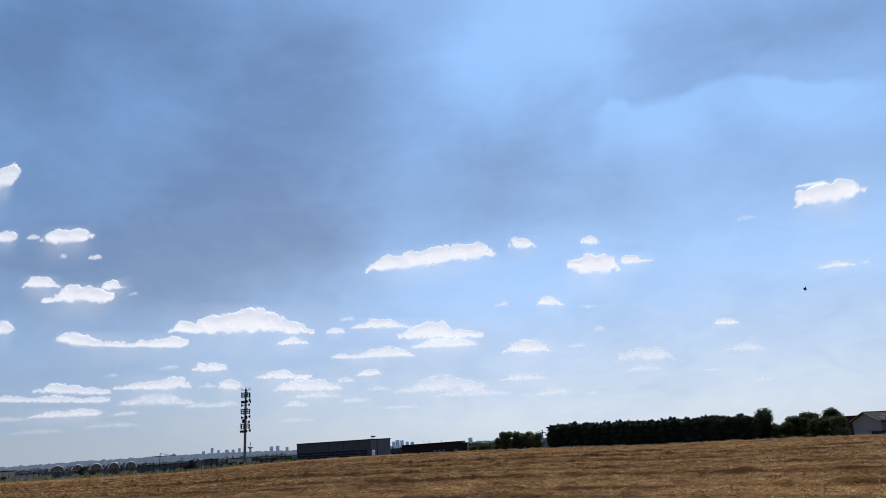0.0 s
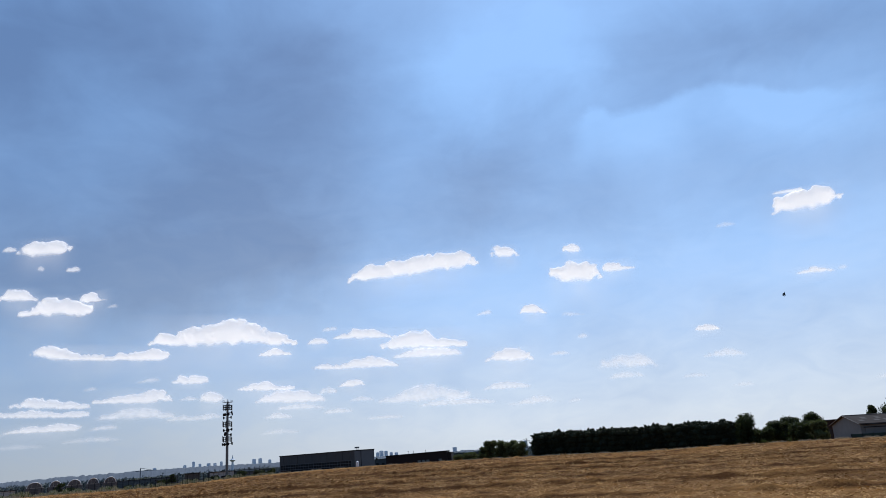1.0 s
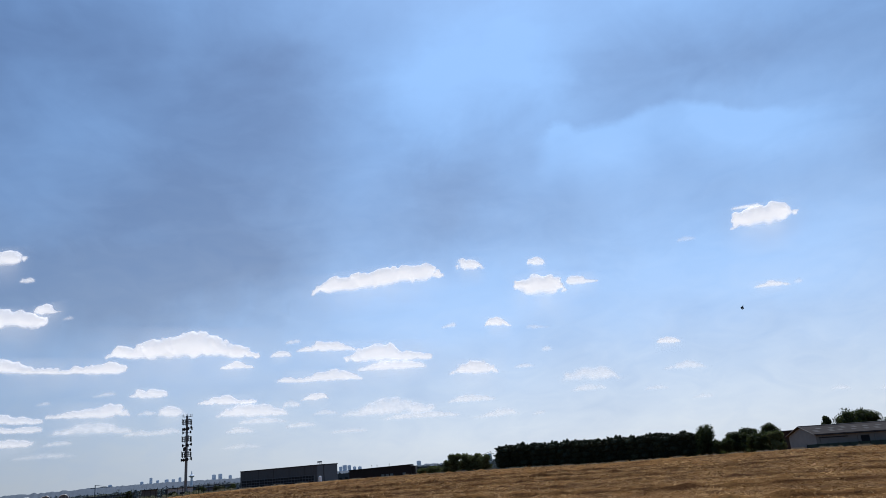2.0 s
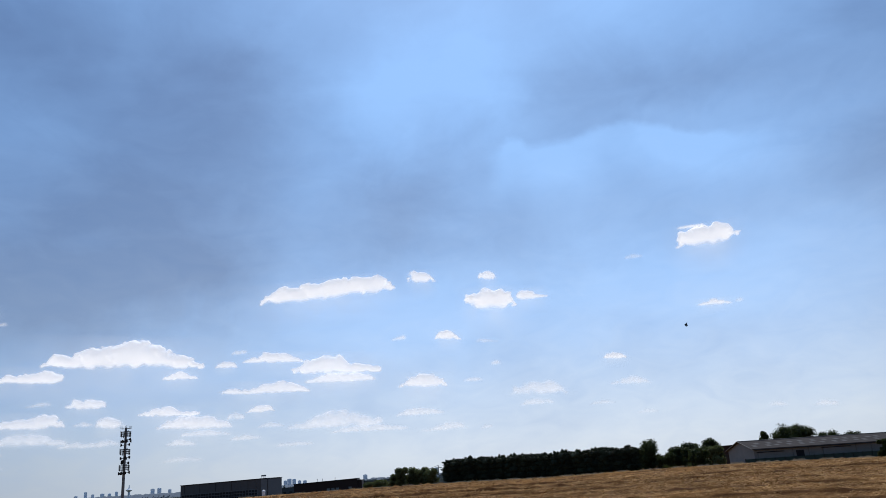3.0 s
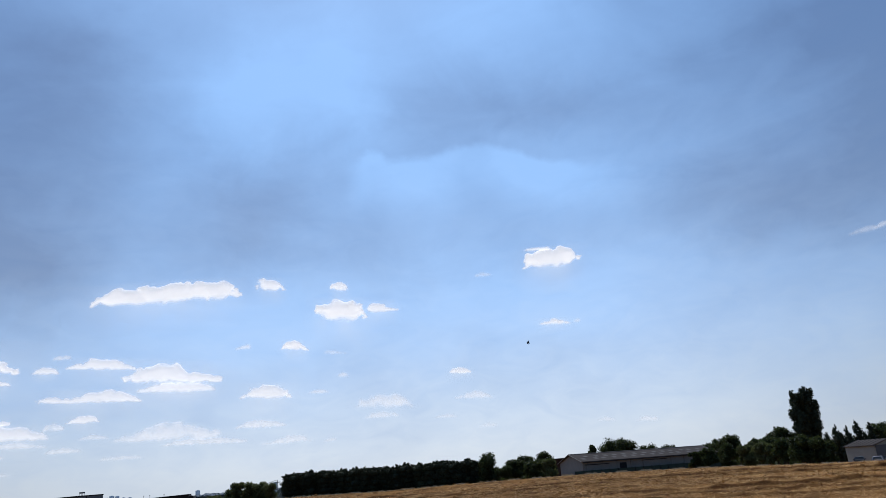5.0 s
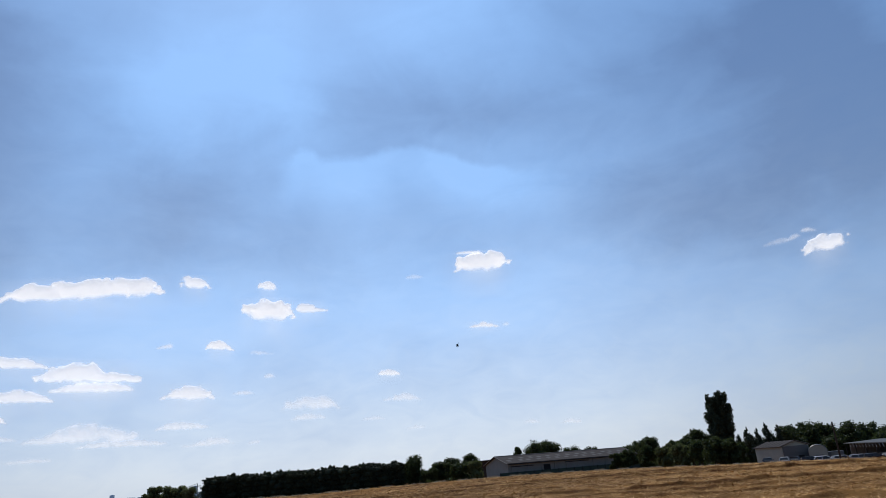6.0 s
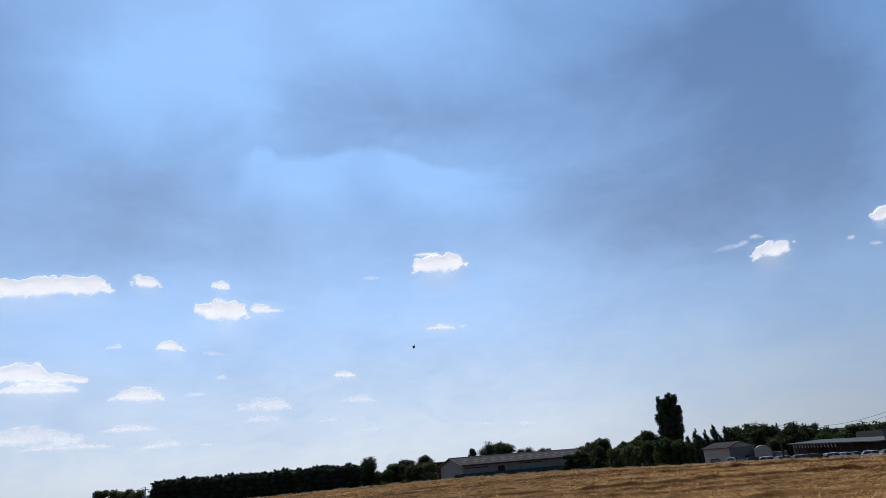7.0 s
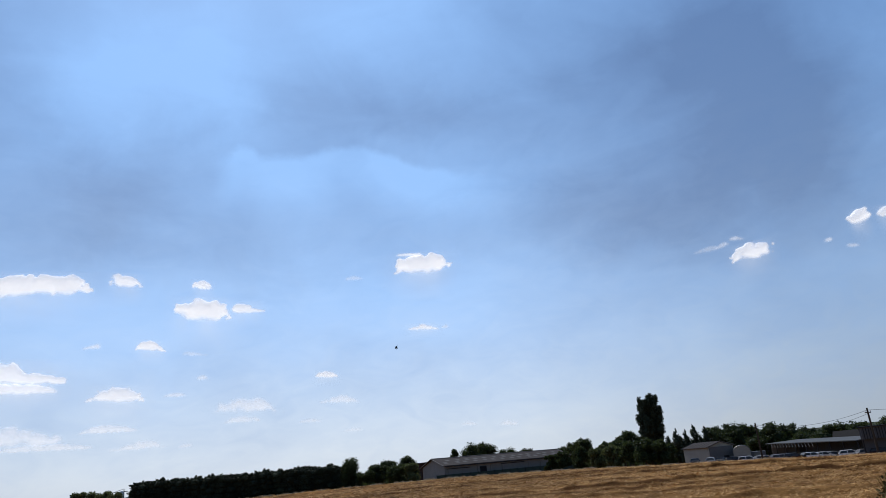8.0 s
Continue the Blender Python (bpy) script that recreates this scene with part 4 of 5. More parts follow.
def car_mesh_parts(ob, paint):
    """A hatchback, 4.2 m long, along x."""
    prof = [(-2.1, 0.32), (-2.12, 0.62), (-2.02, 0.92), (-1.75, 1.0), (-1.15, 1.02), (1.25, 1.0), (1.95, 0.86), (2.1, 0.62), (2.08, 0.32)]
    bm = prism(bmesh.new(), prof, -0.86, 0.86)
    bmesh.ops.bevel(bm, geom=[e for e in bm.edges if abs(e.verts[0].co.y - e.verts[1].co.y) < 0.01], offset=0.09, segments=2, affect="EDGES")
    body = part("body", bm, paint, ob)
    cab = bmesh.new()
    lo = [(-1.95, -0.8, 0.96), (1.2, -0.8, 0.96), (1.2, 0.8, 0.96), (-1.95, 0.8, 0.96)]
    hi = [(-1.55, -0.62, 1.42), (0.35, -0.62, 1.45), (0.35, 0.62, 1.45), (-1.55, 0.62, 1.42)]
    v = [cab.verts.new(p) for p in lo + hi]
    for f in ((0, 1, 5, 4), (1, 2, 6, 5), (2, 3, 7, 6), (3, 0, 4, 7), (4, 5, 6, 7)):
        cab.faces.new([v[i] for i in f])
    part("window_glass", cab, CARGLASS, ob)
    part("roof", box(-1.6, 0.4, -0.64, 0.64, 1.42, 1.50, bevel=0.03), paint, ob)
    for x0, z0, x1, z1 in ((1.2, 0.97, 0.36, 1.46), (-1.95, 0.97, -1.56, 1.44), (-0.5, 0.97, -0.5, 1.46)):
        for s in (-1, 1):
            part("pillar", rod(bmesh.new(), (x0, s * 0.81, z0), (x1, s * 0.64, z1), 0.045, None, 5), paint, ob)
    for x in (-1.32, 1.32):
        for s in (-1, 1):
            wheel = part("wheel", rod(bmesh.new(), (x, s * 0.68, 0.31), (x, s * 0.89, 0.31), 0.31, None, 16), RUBBER, ob)
            part("rim", rod(bmesh.new(), (x, s * 0.89, 0.31), (x, s * 0.91, 0.31), 0.2, None, 12), SILVER, wheel)
    for s in (-1, 1):
        part("headlight", box(1.96, 2.1, s * 0.62 - 0.17, s * 0.62 + 0.17, 0.62, 0.78, bevel=0.02), LAMP, ob)
        part("tail_light", box(-2.14, -2.02, s * 0.7 - 0.1, s * 0.7 + 0.1, 0.66, 0.92), TILE, ob)
        part("mirror", box(0.75, 0.95, s * 0.93 - 0.08, s * 0.93 + 0.08, 0.98, 1.12), paint, ob)
    part("bumper", box(1.98, 2.16, -0.8, 0.8, 0.3, 0.52, bevel=0.03), paint, ob)


def white_tank():
    p = on_ground(-6.33, 300, 0.05)
    ob = thing("white_tank", "small white domed tank beside the warehouse end wall", "tank", p)
    up = EYE + 300 * math.tan(radians(-0.28)) - p.z - 2.0
    part("shell", rod(bmesh.new(), (0, 0, 0.3), (0, 0, 1.4 + up), 0.62, 0.62, 20), WHITE, ob)
    bm = bmesh.new()
    bmesh.ops.create_uvsphere(bm, u_segments=18, v_segments=10, radius=0.62, matrix=Matrix.Translation((0, 0, 1.4 + up)))
    part("dome", bm, WHITE, ob, smooth=True)
    for k in range(4):
        t = 0.785 + k * 1.571
        part("leg", rod(bmesh.new(), (0.5 * math.cos(t), 0.5 * math.sin(t), 0), (0.5 * math.cos(t), 0.5 * math.sin(t), 0.35), 0.05, None, 6), GALV, ob)


warehouse(), white_tank(), low_shed(), barn(), hut(), shelter(), open_shed(), mast()
p1, p2 = on_ground(53.48, 140), on_ground(60.68, 121)
top1 = power_pole(p1, EYE + 140 * math.tan(radians(0.47)) - p1.z, 0, "leaning old wooden power pole behind the parked cars")
top2 = power_pole(p2, EYE + 121 * math.tan(radians(0.68)) - p2.z, 0, "dark wooden power pole beside the cabin")
p3 = on_ground(72, 112)
wire(top1, top2, 1.1)
wire(top1 - Vector((0, 0, 0.25)), top2 - Vector((0, 0, 0.5)), 1.4)
wire(top2, p3 + Vector((0, 0, 6.0)), 0.5)
power_pole(p3, 6.2, 0, "wooden power pole carrying the wires onward")
for a, r, top_el in ((41.04, 184, 0.44), (41.43, 188, 0.19)):
    p = on_ground(a, r)
    h = EYE + r * math.tan(radians(top_el)) - p.z
    q = thing("flag_pole", "thin bare pole standing among the trees", "pole", p, group="thin poles")
    part("post", rod(bmesh.new(), (0, 0, 0), (-0.15, 0, h), 0.09, 0.06), GALV, q)
    part("cap", rod(bmesh.new(), (-0.15, 0, h), (-0.15, 0, h + 0.1), 0.1, 0.03), GALV, q)

CAR_WORDS = {"white": "white hatchback parked in the yard beyond the field", "silver": "silver hatchback parked in the yard beyond the field", "black": "black hatchback parked in the yard beyond the field"}
CAR_PAINT = {"white": WHITE, "silver": SILVER, "black": BLACKCAR}
cars = {}
g_car = np.random.default_rng(4)
# azimuth, distance, paint, turn
PARKED = [
    (47.3, 151, "silver", 30), (48.9, 150, "black", 40), (50.0, 150, "silver", 30), (50.7, 151, "black", 35), (51.5, 152, "black", -20), (52.5, 152, "white", -40), (53.6, 154, "silver", -35),
    (54.7, 155, "silver", -38), (55.5, 155, "black", -45), (56.65, 160, "white", -34), (57.35, 164, "white", -30), (57.95, 166, "silver", -42), (59.02, 158, "white", -52), (60.1, 156, "silver", -40),
    (60.9, 150, "black", -60), (62.1, 150, "white", -55), (55.2, 166, "white", -45), (54.1, 172, "black", 20),
]
for a, r, paint, turn in PARKED:
    p = on_ground(a, r)
    m = Matrix.Translation(p) @ pose(0, 0, 0, 0, 0, turn + g_car.uniform(-6, 6))
    if paint in cars:
        copy_thing(cars[paint], m)
    else:
        cars[paint] = thing("car", CAR_WORDS[paint], "car", p, group="parked cars")
        car_mesh_parts(cars[paint], CAR_PAINT[paint])
        cars[paint].matrix_basis = m

# ---- the valley: greenhouses, sheds, fence, town, hill ----
def greenhouse(a, r, wide, top_el, turn):
    p = on_ground(a, r, 0.1)
    high = EYE + r * math.tan(radians(top_el)) - p.z
    ob = thing("arched_greenhouse", "pale arched greenhouse tunnel on dark side walls", "greenhouse", p, turn, "greenhouses")
    side = high - 1.75
    arch = [(-wide / 2 * math.cos(t), side + 1.75 * math.sin(t)) for t in np.linspace(0, math.pi, 13)]
    part("side_wall", prism(bmesh.new(), [(-wide / 2 - 0.5, 0), (-wide / 2 - 0.5, side), (wide / 2 + 0.5, side), (wide / 2 + 0.5, 0)], 0, 14), CLAD_END, ob)
    part("cover", prism(bmesh.new(), arch, 0, 14), PLASTIC, ob)
    part("end_panel", prism(bmesh.new(), [(x * 0.92, side + 0.1 + (z - side) * 0.86) for x, z in arch], -0.06, 0.0), CLAD_END, ob)
    for k in range(3):
        rib = bmesh.new()
        for (x0, z0), (x1, z1) in zip(arch, arch[1:]):
            rod(rib, (x0 * 1.01, k * 6.9 - 0.08, z0 + 0.02), (x1 * 1.01, k * 6.9 - 0.08, z1 + 0.02), 0.10, None, 5)
        part("hoop", rib, WHITE, ob)
    for x in (-0.17, 0.17):
        part("mullion", box(x * wide - 0.03, x * wide + 0.03, -0.12, -0.06, side, side + 1.4), PLASTIC, ob)
    part("door", box(-1.0, 1.0, -0.1, 0.0, 0.1, side - 0.3), CLAD, ob)


for a, wide in ((-28.5, 4.3), (-27.25, 3.4), (-26.1, 3.8), (-24.95, 3.4), (-23.87, 3.5)):
    greenhouse(a, 272, wide, -0.07, -a)


def flat_shed(a0, a1, r, top_el, mat, words):
    a, b = spot(a0, r), spot(a1, r)
    base = gz((a0 + a1) / 2, r) - 0.4
    high = EYE + r * math.tan(radians(top_el)) - base
    ob = thing("flat_shed", words, "building", (0, 0, 0), group="valley sheds")
    ob.matrix_basis = frame_on((a.x, a.y, base), (b.x, b.y, base))
    long = (b - a).length
    part("wall", box(0, long, 0, 9, 0, high), mat, ob)
    part("roof", box(-0.3, long + 0.3, -0.3, 9.3, high, high + 0.25), DARKMETAL, ob)
    for i in range(max(1, int(long / 5))):
        part("opening", box(1 + i * 5, 3.4 + i * 5, -0.06, 0.05, 0.6, high * 0.6), GLASSDARK, ob)


flat_shed(-18.95, -17.9, 280, -0.28, CLAD, "small dark flat-roofed shed in the valley")
flat_shed(-24.5, -19.4, 420, -0.42, CLAD_END, "long low grey shed in the valley")
flat_shed(-35.5, -30.8, 330, -0.5, PLASTIC, "long low pale grey shed behind the fence")
flat_shed(-17.4, -12.6, 520, -0.36, CLAD, "low grey industrial hall beyond the mast")
flat_shed(-14.9, -13.7, 400, -0.30, PLASTIC, "small white-roofed shed beyond the mast")
flat_shed(-33.9, -30.95, 268, -0.24, PLASTIC, "pale low shed behind the boundary fence")
flat_shed(-31.2, -29.6, 300, -0.50, PLASTIC, "grey low shed behind the boundary fence")
flat_shed(-20.9, -19.6, 290, -0.58, CLAD, "low grey workshop in the valley")
flat_shed(-17.2, -15.5, 315, -0.32, PLASTIC, "white-walled low workshop below the mast")
flat_shed(-15.2, -13.3, 340, -0.46, CLAD_END, "grey low workshop beyond the mast")
flat_shed(-5.0, 6.0, 640, -0.28, CLAD, "low grey hall behind the warehouses")
flat_shed(27.6, 29.0, 235, 0.08, BROWN, "low dark outbuilding behind the barn")
for i, (a, r, high, wide) in enumerate([(-27.0, 232, 3.6, 3.4), (-26.4, 236, 2.4, 4.0), (-19.8, 236, 3.6, 2.6), (-20.4, 240, 2.8, 3.0), (-16.9, 262, 3.0, 4.0), (-15.0, 268, 3.0, 5.0), (-13.7, 280, 3.2, 5.0), (-12.8, 285, 3.0, 4.0), (-31.6, 236, 2.6, 3.0), (-33.4, 240, 3.0, 4.0), (-22.8, 250, 2.0, 4.0)]):
    tree("shrub", "dark scrubby bush at the foot of the field", on_ground(a, r), high, wide, "bush", 340 + i, LEAF, 1800, 0.2, "valley scrub")



def rough_grass():
    """Tall weeds and dry grass between the stubble and the fence."""
    g = np.random.default_rng(77)
    n = 34000
    a = g.uniform(-38, -12.5, n)
    r = np.interp(a, EDGE_AZ, EDGE_R) + g.uniform(0.5, 11, n)
    x, y = r * np.sin(np.radians(a)), r * np.cos(np.radians(a))
    tall = g.uniform(0.6, 1.75, n) * (0.72 + 0.28 * np.sin(a * 2.3 + 1.5 * np.sin(a * 5.9))) * np.interp(a, [-16, -12.5], [1, 0.5])
    t = g.uniform(0, 6.283, n)
    p = np.stack([x, y, ground_z(x, y) - 0.03], -1)
    side = np.stack([np.cos(t), np.sin(t), np.zeros(n)], -1) * g.uniform(0.04, 0.10, (n, 1))
    tip = p + np.stack([g.normal(0, 0.2, n), g.normal(0, 0.2, n), tall], -1)
    v = np.stack([p - side, p + side, tip], 1).reshape(-1, 3)
    for k, mat, words in ((0, DRYGRASS, "tall straw-coloured dry grass before the fence"), (1, OLIVE, "tall grey-green weeds before the fence")):
        own = v.reshape(-1, 3, 3)[k::2].reshape(-1, 3)
        tagged(new("tall_grass", mesh_from("tall_grass", own, np.arange(len(own)).reshape(-1, 3), mat)), words, "grass", kind="stuff")


rough_grass()
fence = thing("boundary_fence", "tall dark wire boundary fence with slanting post tops", "fence", (0, 0, 0))
feet = [on_ground(-36 + i * 0.36, 228 + 4 * math.sin(i * 0.1)) for i in range(64)]
for p in feet:
    bm = rod(bmesh.new(), p, p + Vector((0, 0, 2.5)), 0.07, 0.07, 6)
    rod(bm, p + Vector((0, 0, 2.46)), p + Vector((0.35, -0.2, 3.0)), 0.06, 0.05, 6)
    part("post", bm, DARKMETAL, fence)
for z in (0.3, 0.75, 1.2, 1.65, 2.1, 2.5):
    # one unbroken strand from post to post
    ring = [Vector((0, 0.022 * math.cos(t), 0.022 * math.sin(t))) for t in (0, 2.1, 4.2)]
    v = [p + Vector((0, 0, z)) + o for p in feet for o in ring]
    f = [(3 * k + m, 3 * k + (m + 1) % 3, 3 * k + 3 + (m + 1) % 3, 3 * k + 3 + m) for k in range(len(feet) - 1) for m in range(3)]
    part("fence_wire", mesh_from("fence_wire", [tuple(c) for c in v], f, DARKMETAL), DARKMETAL, fence)


def woods(name, a0, a1, r, low, high, count, size, mat, seed, label):
    """A far belt of tree crowns, too far to tell apart."""
    g = np.random.default_rng(seed)
    a, rr = g.uniform(a0, a1, count), r * g.uniform(0.85, 1.2, count)
    x, y = rr * np.sin(np.radians(a)), rr * np.cos(np.radians(a))
    z0 = ground_z(x, y)
    top = EYE + rr * np.tan(np.radians(g.uniform(low, high, count)))
    k = size * g.uniform(0.6, 1.3, count) * rr / r
    hz = np.maximum(1.5, (top - z0) / 2)
    centres, sizes = np.stack([x, y, z0 + hz], -1), np.stack([k, k, hz], -1)
    v, f = leaf_cloud(g, centres, sizes, count * 100, size * 0.15)
    tagged(new(name, mesh_from(name, v, f, mat)), label, "woodland", kind="stuff")


woods("far_woods", -37, -4, 900, -0.45, -0.12, 420, 7, HAZE_WOOD, 21, "hazy belt of trees across the valley")
woods("valley_woods", -37, -12, 430, -0.85, -0.5, 160, 4, HAZE_WOOD, 22, "dark scrub and trees between the valley sheds")
woods("plain_woods", -4, 8, 1100, -0.30, -0.06, 160, 8, HAZE_WOOD, 23, "hazy trees between the warehouses")
woods("yard_woods", 40, 67, 290, -0.9, -0.2, 260, 5, LEAF, 24, "dark trees closing the view behind the yard")
woods("barn_woods", 20, 42, 300, -0.85, -0.3, 160, 5, LEAF, 25, "dark trees behind the barn and hedge")

HILL_AZ, HILL_EL = [-50, -38, -32, -27, -21, -17, -14, -9, -4, 3, 10, 20], [0.0, 0.02, 0.05, 0.15, 0.2, 0.17, 0.1, 0.0, -0.08, -0.1, -0.12, -0.15]


def hill():
    g = np.random.default_rng(6)
    a = np.arange(-50, 20, 0.05)
    bumps = np.convolve(g.normal(0, 1, len(a)), np.ones(4) / 4, "same") * 0.045
    top = np.interp(a, HILL_AZ, HILL_EL) + bumps
    rows = []
    for r, f in ((3900, 0.0), (4100, 0.55), (4300, 0.9), (4450, 1.0), (4700, 0.4)):
        z = EYE + r * np.tan(np.radians(-0.5 + (top + 0.5) * f))
        rows.append(np.stack([r * np.sin(np.radians(a)), r * np.cos(np.radians(a)), z], -1))
    n = len(a)
    i, j = np.meshgrid(np.arange(4), np.arange(n - 1), indexing="ij")
    faces = np.stack([i * n + j, i * n + j + 1, (i + 1) * n + j + 1, (i + 1) * n + j], -1).reshape(-1, 4)
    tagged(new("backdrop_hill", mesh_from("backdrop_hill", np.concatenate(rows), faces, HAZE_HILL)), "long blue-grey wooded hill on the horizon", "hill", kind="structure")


hill()
# far towers: azimuth, top elevation, width in metres
TOWERS = [(-18.95, 0.34, 18), (-18.35, 0.55, 16), (-17.9, 0.36, 16), (-17.3, 0.36, 22), (-16.85, 0.34, 18), (-16.4, 0.42, 16), (-14.05, 0.42, 22), (-13.6, 0.44, 22), (-4.75, 0.24, 20),
          (-4.45, 0.34, 26), (-4.1, 0.30, 22), (-3.7, 0.17, 20), (-3.3, 0.14, 22), (1.25, 0.20, 26), (3.72, 0.36, 19), (6.75, 0.28, 13), (-21.0, 0.30, 20), (-12.9, 0.3, 18)]
for i, (a, e, wide) in enumerate(TOWERS):
    r = 4650 if a < 3 else 2600
    p = on_ground(a, r, 2)
    high = EYE + r * math.tan(radians(e)) - p.z
    ob = thing("tower_block", "hazy grey-blue tower block on the skyline", "building", p, -a, "skyline towers")
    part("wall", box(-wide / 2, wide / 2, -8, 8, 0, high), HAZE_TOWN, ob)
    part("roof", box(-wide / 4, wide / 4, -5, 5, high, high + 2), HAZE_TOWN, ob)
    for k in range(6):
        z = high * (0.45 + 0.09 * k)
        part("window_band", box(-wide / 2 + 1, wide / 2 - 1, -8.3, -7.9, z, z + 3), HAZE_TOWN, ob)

p = on_ground(-15.6, 3300, 2)
tv = thing("television_tower", "slim concrete tower with a flared viewing pod", "tower", p)
top = EYE + 3300 * math.tan(radians(0.82)) - p.z
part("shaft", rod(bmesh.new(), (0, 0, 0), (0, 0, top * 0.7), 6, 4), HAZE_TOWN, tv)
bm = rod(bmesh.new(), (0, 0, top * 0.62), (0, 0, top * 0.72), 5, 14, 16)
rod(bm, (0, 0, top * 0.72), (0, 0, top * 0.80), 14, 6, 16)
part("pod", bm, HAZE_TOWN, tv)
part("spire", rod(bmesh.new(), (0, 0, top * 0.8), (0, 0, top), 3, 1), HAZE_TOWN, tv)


def crane(a, r, top_el, reach, flip):
    p = on_ground(a, r, 1)
    high = EYE + r * math.tan(radians(top_el)) - p.z
    ob = thing("tower_crane", "thin distant tower crane over the rooftops", "crane", p, -a, "cranes")
    part("tower", box(-0.6, 0.6, -0.6, 0.6, 0, high), HAZE_HILL, ob)
    part("jib", box(min(0, -flip * reach), max(0, -flip * reach), -0.5, 0.5, high - 4.6, high - 3.8), HAZE_HILL, ob)
    part("counter_jib", box(min(0, flip * reach * 0.3), max(0, flip * reach * 0.3), -0.5, 0.5, high - 4.7, high - 3.6), HAZE_HILL, ob)
    part("tie", rod(bmesh.new(), (0, 0, high), (-flip * reach * 0.7, 0, high - 3.8), 0.3, None, 4), HAZE_HILL, ob)


crane(6.9, 1300, 0.45, 20, 1), crane(5.0, 1600, 0.36, 32, -1), crane(-21.94, 1200, 0.38, 23, -1)

# a weed clump near the standpoint
p = on_ground(61.0, 21.5, 0.25)
weed = thing("weed_clump", "ragged dry green weed clump in the stubble", "weed", p)
g_w = np.random.default_rng(17)
bm = bmesh.new()
for i in range(70):
    t, l = g_w.uniform(0, 6.28), g_w.uniform(0.1, 0.5)
    rod(bm, (0, 0, 0), (l * math.cos(t), l * math.sin(t), g_w.uniform(0.5, 1.05)), 0.012, 0.004, 4)
part("stems", bm, WEED, weed)
v, f = leaf_cloud(g_w, np.array([(0, 0, 0.4), (0.3, 0.1, 0.35), (-0.3, 0.0, 0.4), (0.05, 0, 0.75)]), np.array([(0.4, 0.4, 0.35), (0.3, 0.3, 0.3), (0.3, 0.3, 0.3), (0.25, 0.25, 0.25)]), 420, 0.05)
part("leaves", mesh_from("leaves", v, f, WEED), WEED, weed)


# ---- the jet in the air ----
def jet():
    a, e, r = JET
    c = spot(a, r * math.cos(radians(e)), EYE + r * math.sin(radians(e)))
    ob = thing("jet_aircraft", "small dark grey delta-winged jet banking in flight", "aircraft", c)
    ob.matrix_basis = look(c, (0, 0, EYE)) @ pose(0, 0, 0, 25, 20, 35)
    bm = rod(bmesh.new(), (0, -7, 0), (0, 5, 0), 0.95, 0.8, 12)
    rod(bm, (0, 5, 0), (0, 9, 0), 0.8, 0.05, 12)
    part("fuselage", bm, JETGREY, ob)

    def plate(points, z=0.12):
        bm = bmesh.new()
        lo, hi = [bm.verts.new((x, y, -z)) for x, y in points], [bm.verts.new((x, y, z)) for x, y in points]
        bm.faces.new(lo[::-1]), bm.faces.new(hi)
        for i in range(len(points)):
            j = (i + 1) % len(points)
            bm.faces.new((lo[i], lo[j], hi[j], hi[i]))
        return bm

    for s in (-1, 1):
        part("wing", plate([(s * 0.6, 3.2), (s * 5.6, -3.2), (s * 5.6, -4.4), (s * 0.6, -5.2)]), JETGREY, ob)
        part("tailplane", plate([(s * 0.6, -5.4), (s * 3.2, -7.4), (s * 3.2, -8.4), (s * 0.6, -7.6)]), JETGREY, ob)
        part("tail_fin", prism(bmesh.new(), [(s * 1.0, 0.2), (s * 1.25, 0.2), (s * 2.3, 2.8), (s * 2.15, 2.8)], -7.2, -4.6), JETGREY, ob)


JET = (27.25, 9.23, 2350)
jet()


# ---- fair-weather clouds: azimuth, elevation of the base, width and height in degrees, slope, density, heights along the width ----
CLOUDS_BRIGHT = [
    (-1.08, 13.94, 10.74, 1.55, 0.08, 1.00, "478698999893"), (6.59, 14.80, 2.17, 1.00, -0.07, 0.90, "39998762"), (12.18, 14.55, 1.48, 0.76, -0.12, 0.80, "48984"),
    (12.35, 12.18, 4.38, 1.73, -0.05, 1.00, "5789989740"), (15.64, 12.68, 2.38, 0.88, 0.05, 0.90, "69865321"), (29.90, 14.90, 4.60, 1.59, 0.01, 1.00, "36889989974"),
    (28.90, 16.42, 2.01, 0.27, -0.07, 0.75, "576879"), (29.54, 10.40, 2.54, 0.50, -0.08, 0.85, "235697632"), (8.45, 10.07, 2.13, 0.76, -0.09, 0.95, "25899642"),
    (4.46, 10.36, 1.23, 0.36, 0.04, 0.60, "2469"), (11.72, 9.62, 1.97, 0.35, -0.03, 0.30, "687421"), (55.84, 12.20, 2.85, 1.22, 0.07, 1.00, "258998887"),
]
CLOUDS_WEST = [
    (-29.13, 15.38, 3.18, 1.25, 0.18, 1.00, "7897795"), (-31.22, 15.53, 0.81, 0.39, 0.19, 0.70, "6953"), (-32.86, 15.16, 1.15, 0.82, 0.20, 0.95, "89986"),
    (-33.48, 18.82, 1.06, 1.61, 0.58, 0.95, "999643"), (-30.46, 12.14, 2.28, 0.87, 0.07, 1.00, "27999742"), (-28.02, 11.18, 4.80, 1.38, 0.04, 1.00, "2358998766"),
    (-25.62, 12.27, 1.93, 0.75, 0.23, 0.95, "6995321"), (-29.22, 14.34, 0.39, 0.32, 0.17, 0.55, "695"), (-27.10, 14.39, 0.81, 0.41, 0.01, 0.70, "84896"),
    (-24.31, 11.90, 0.69, 0.25, 0.09, 0.60, "3895"), (-32.45, 8.90, 0.98, 0.96, 0.11, 0.95, "99874"),
]
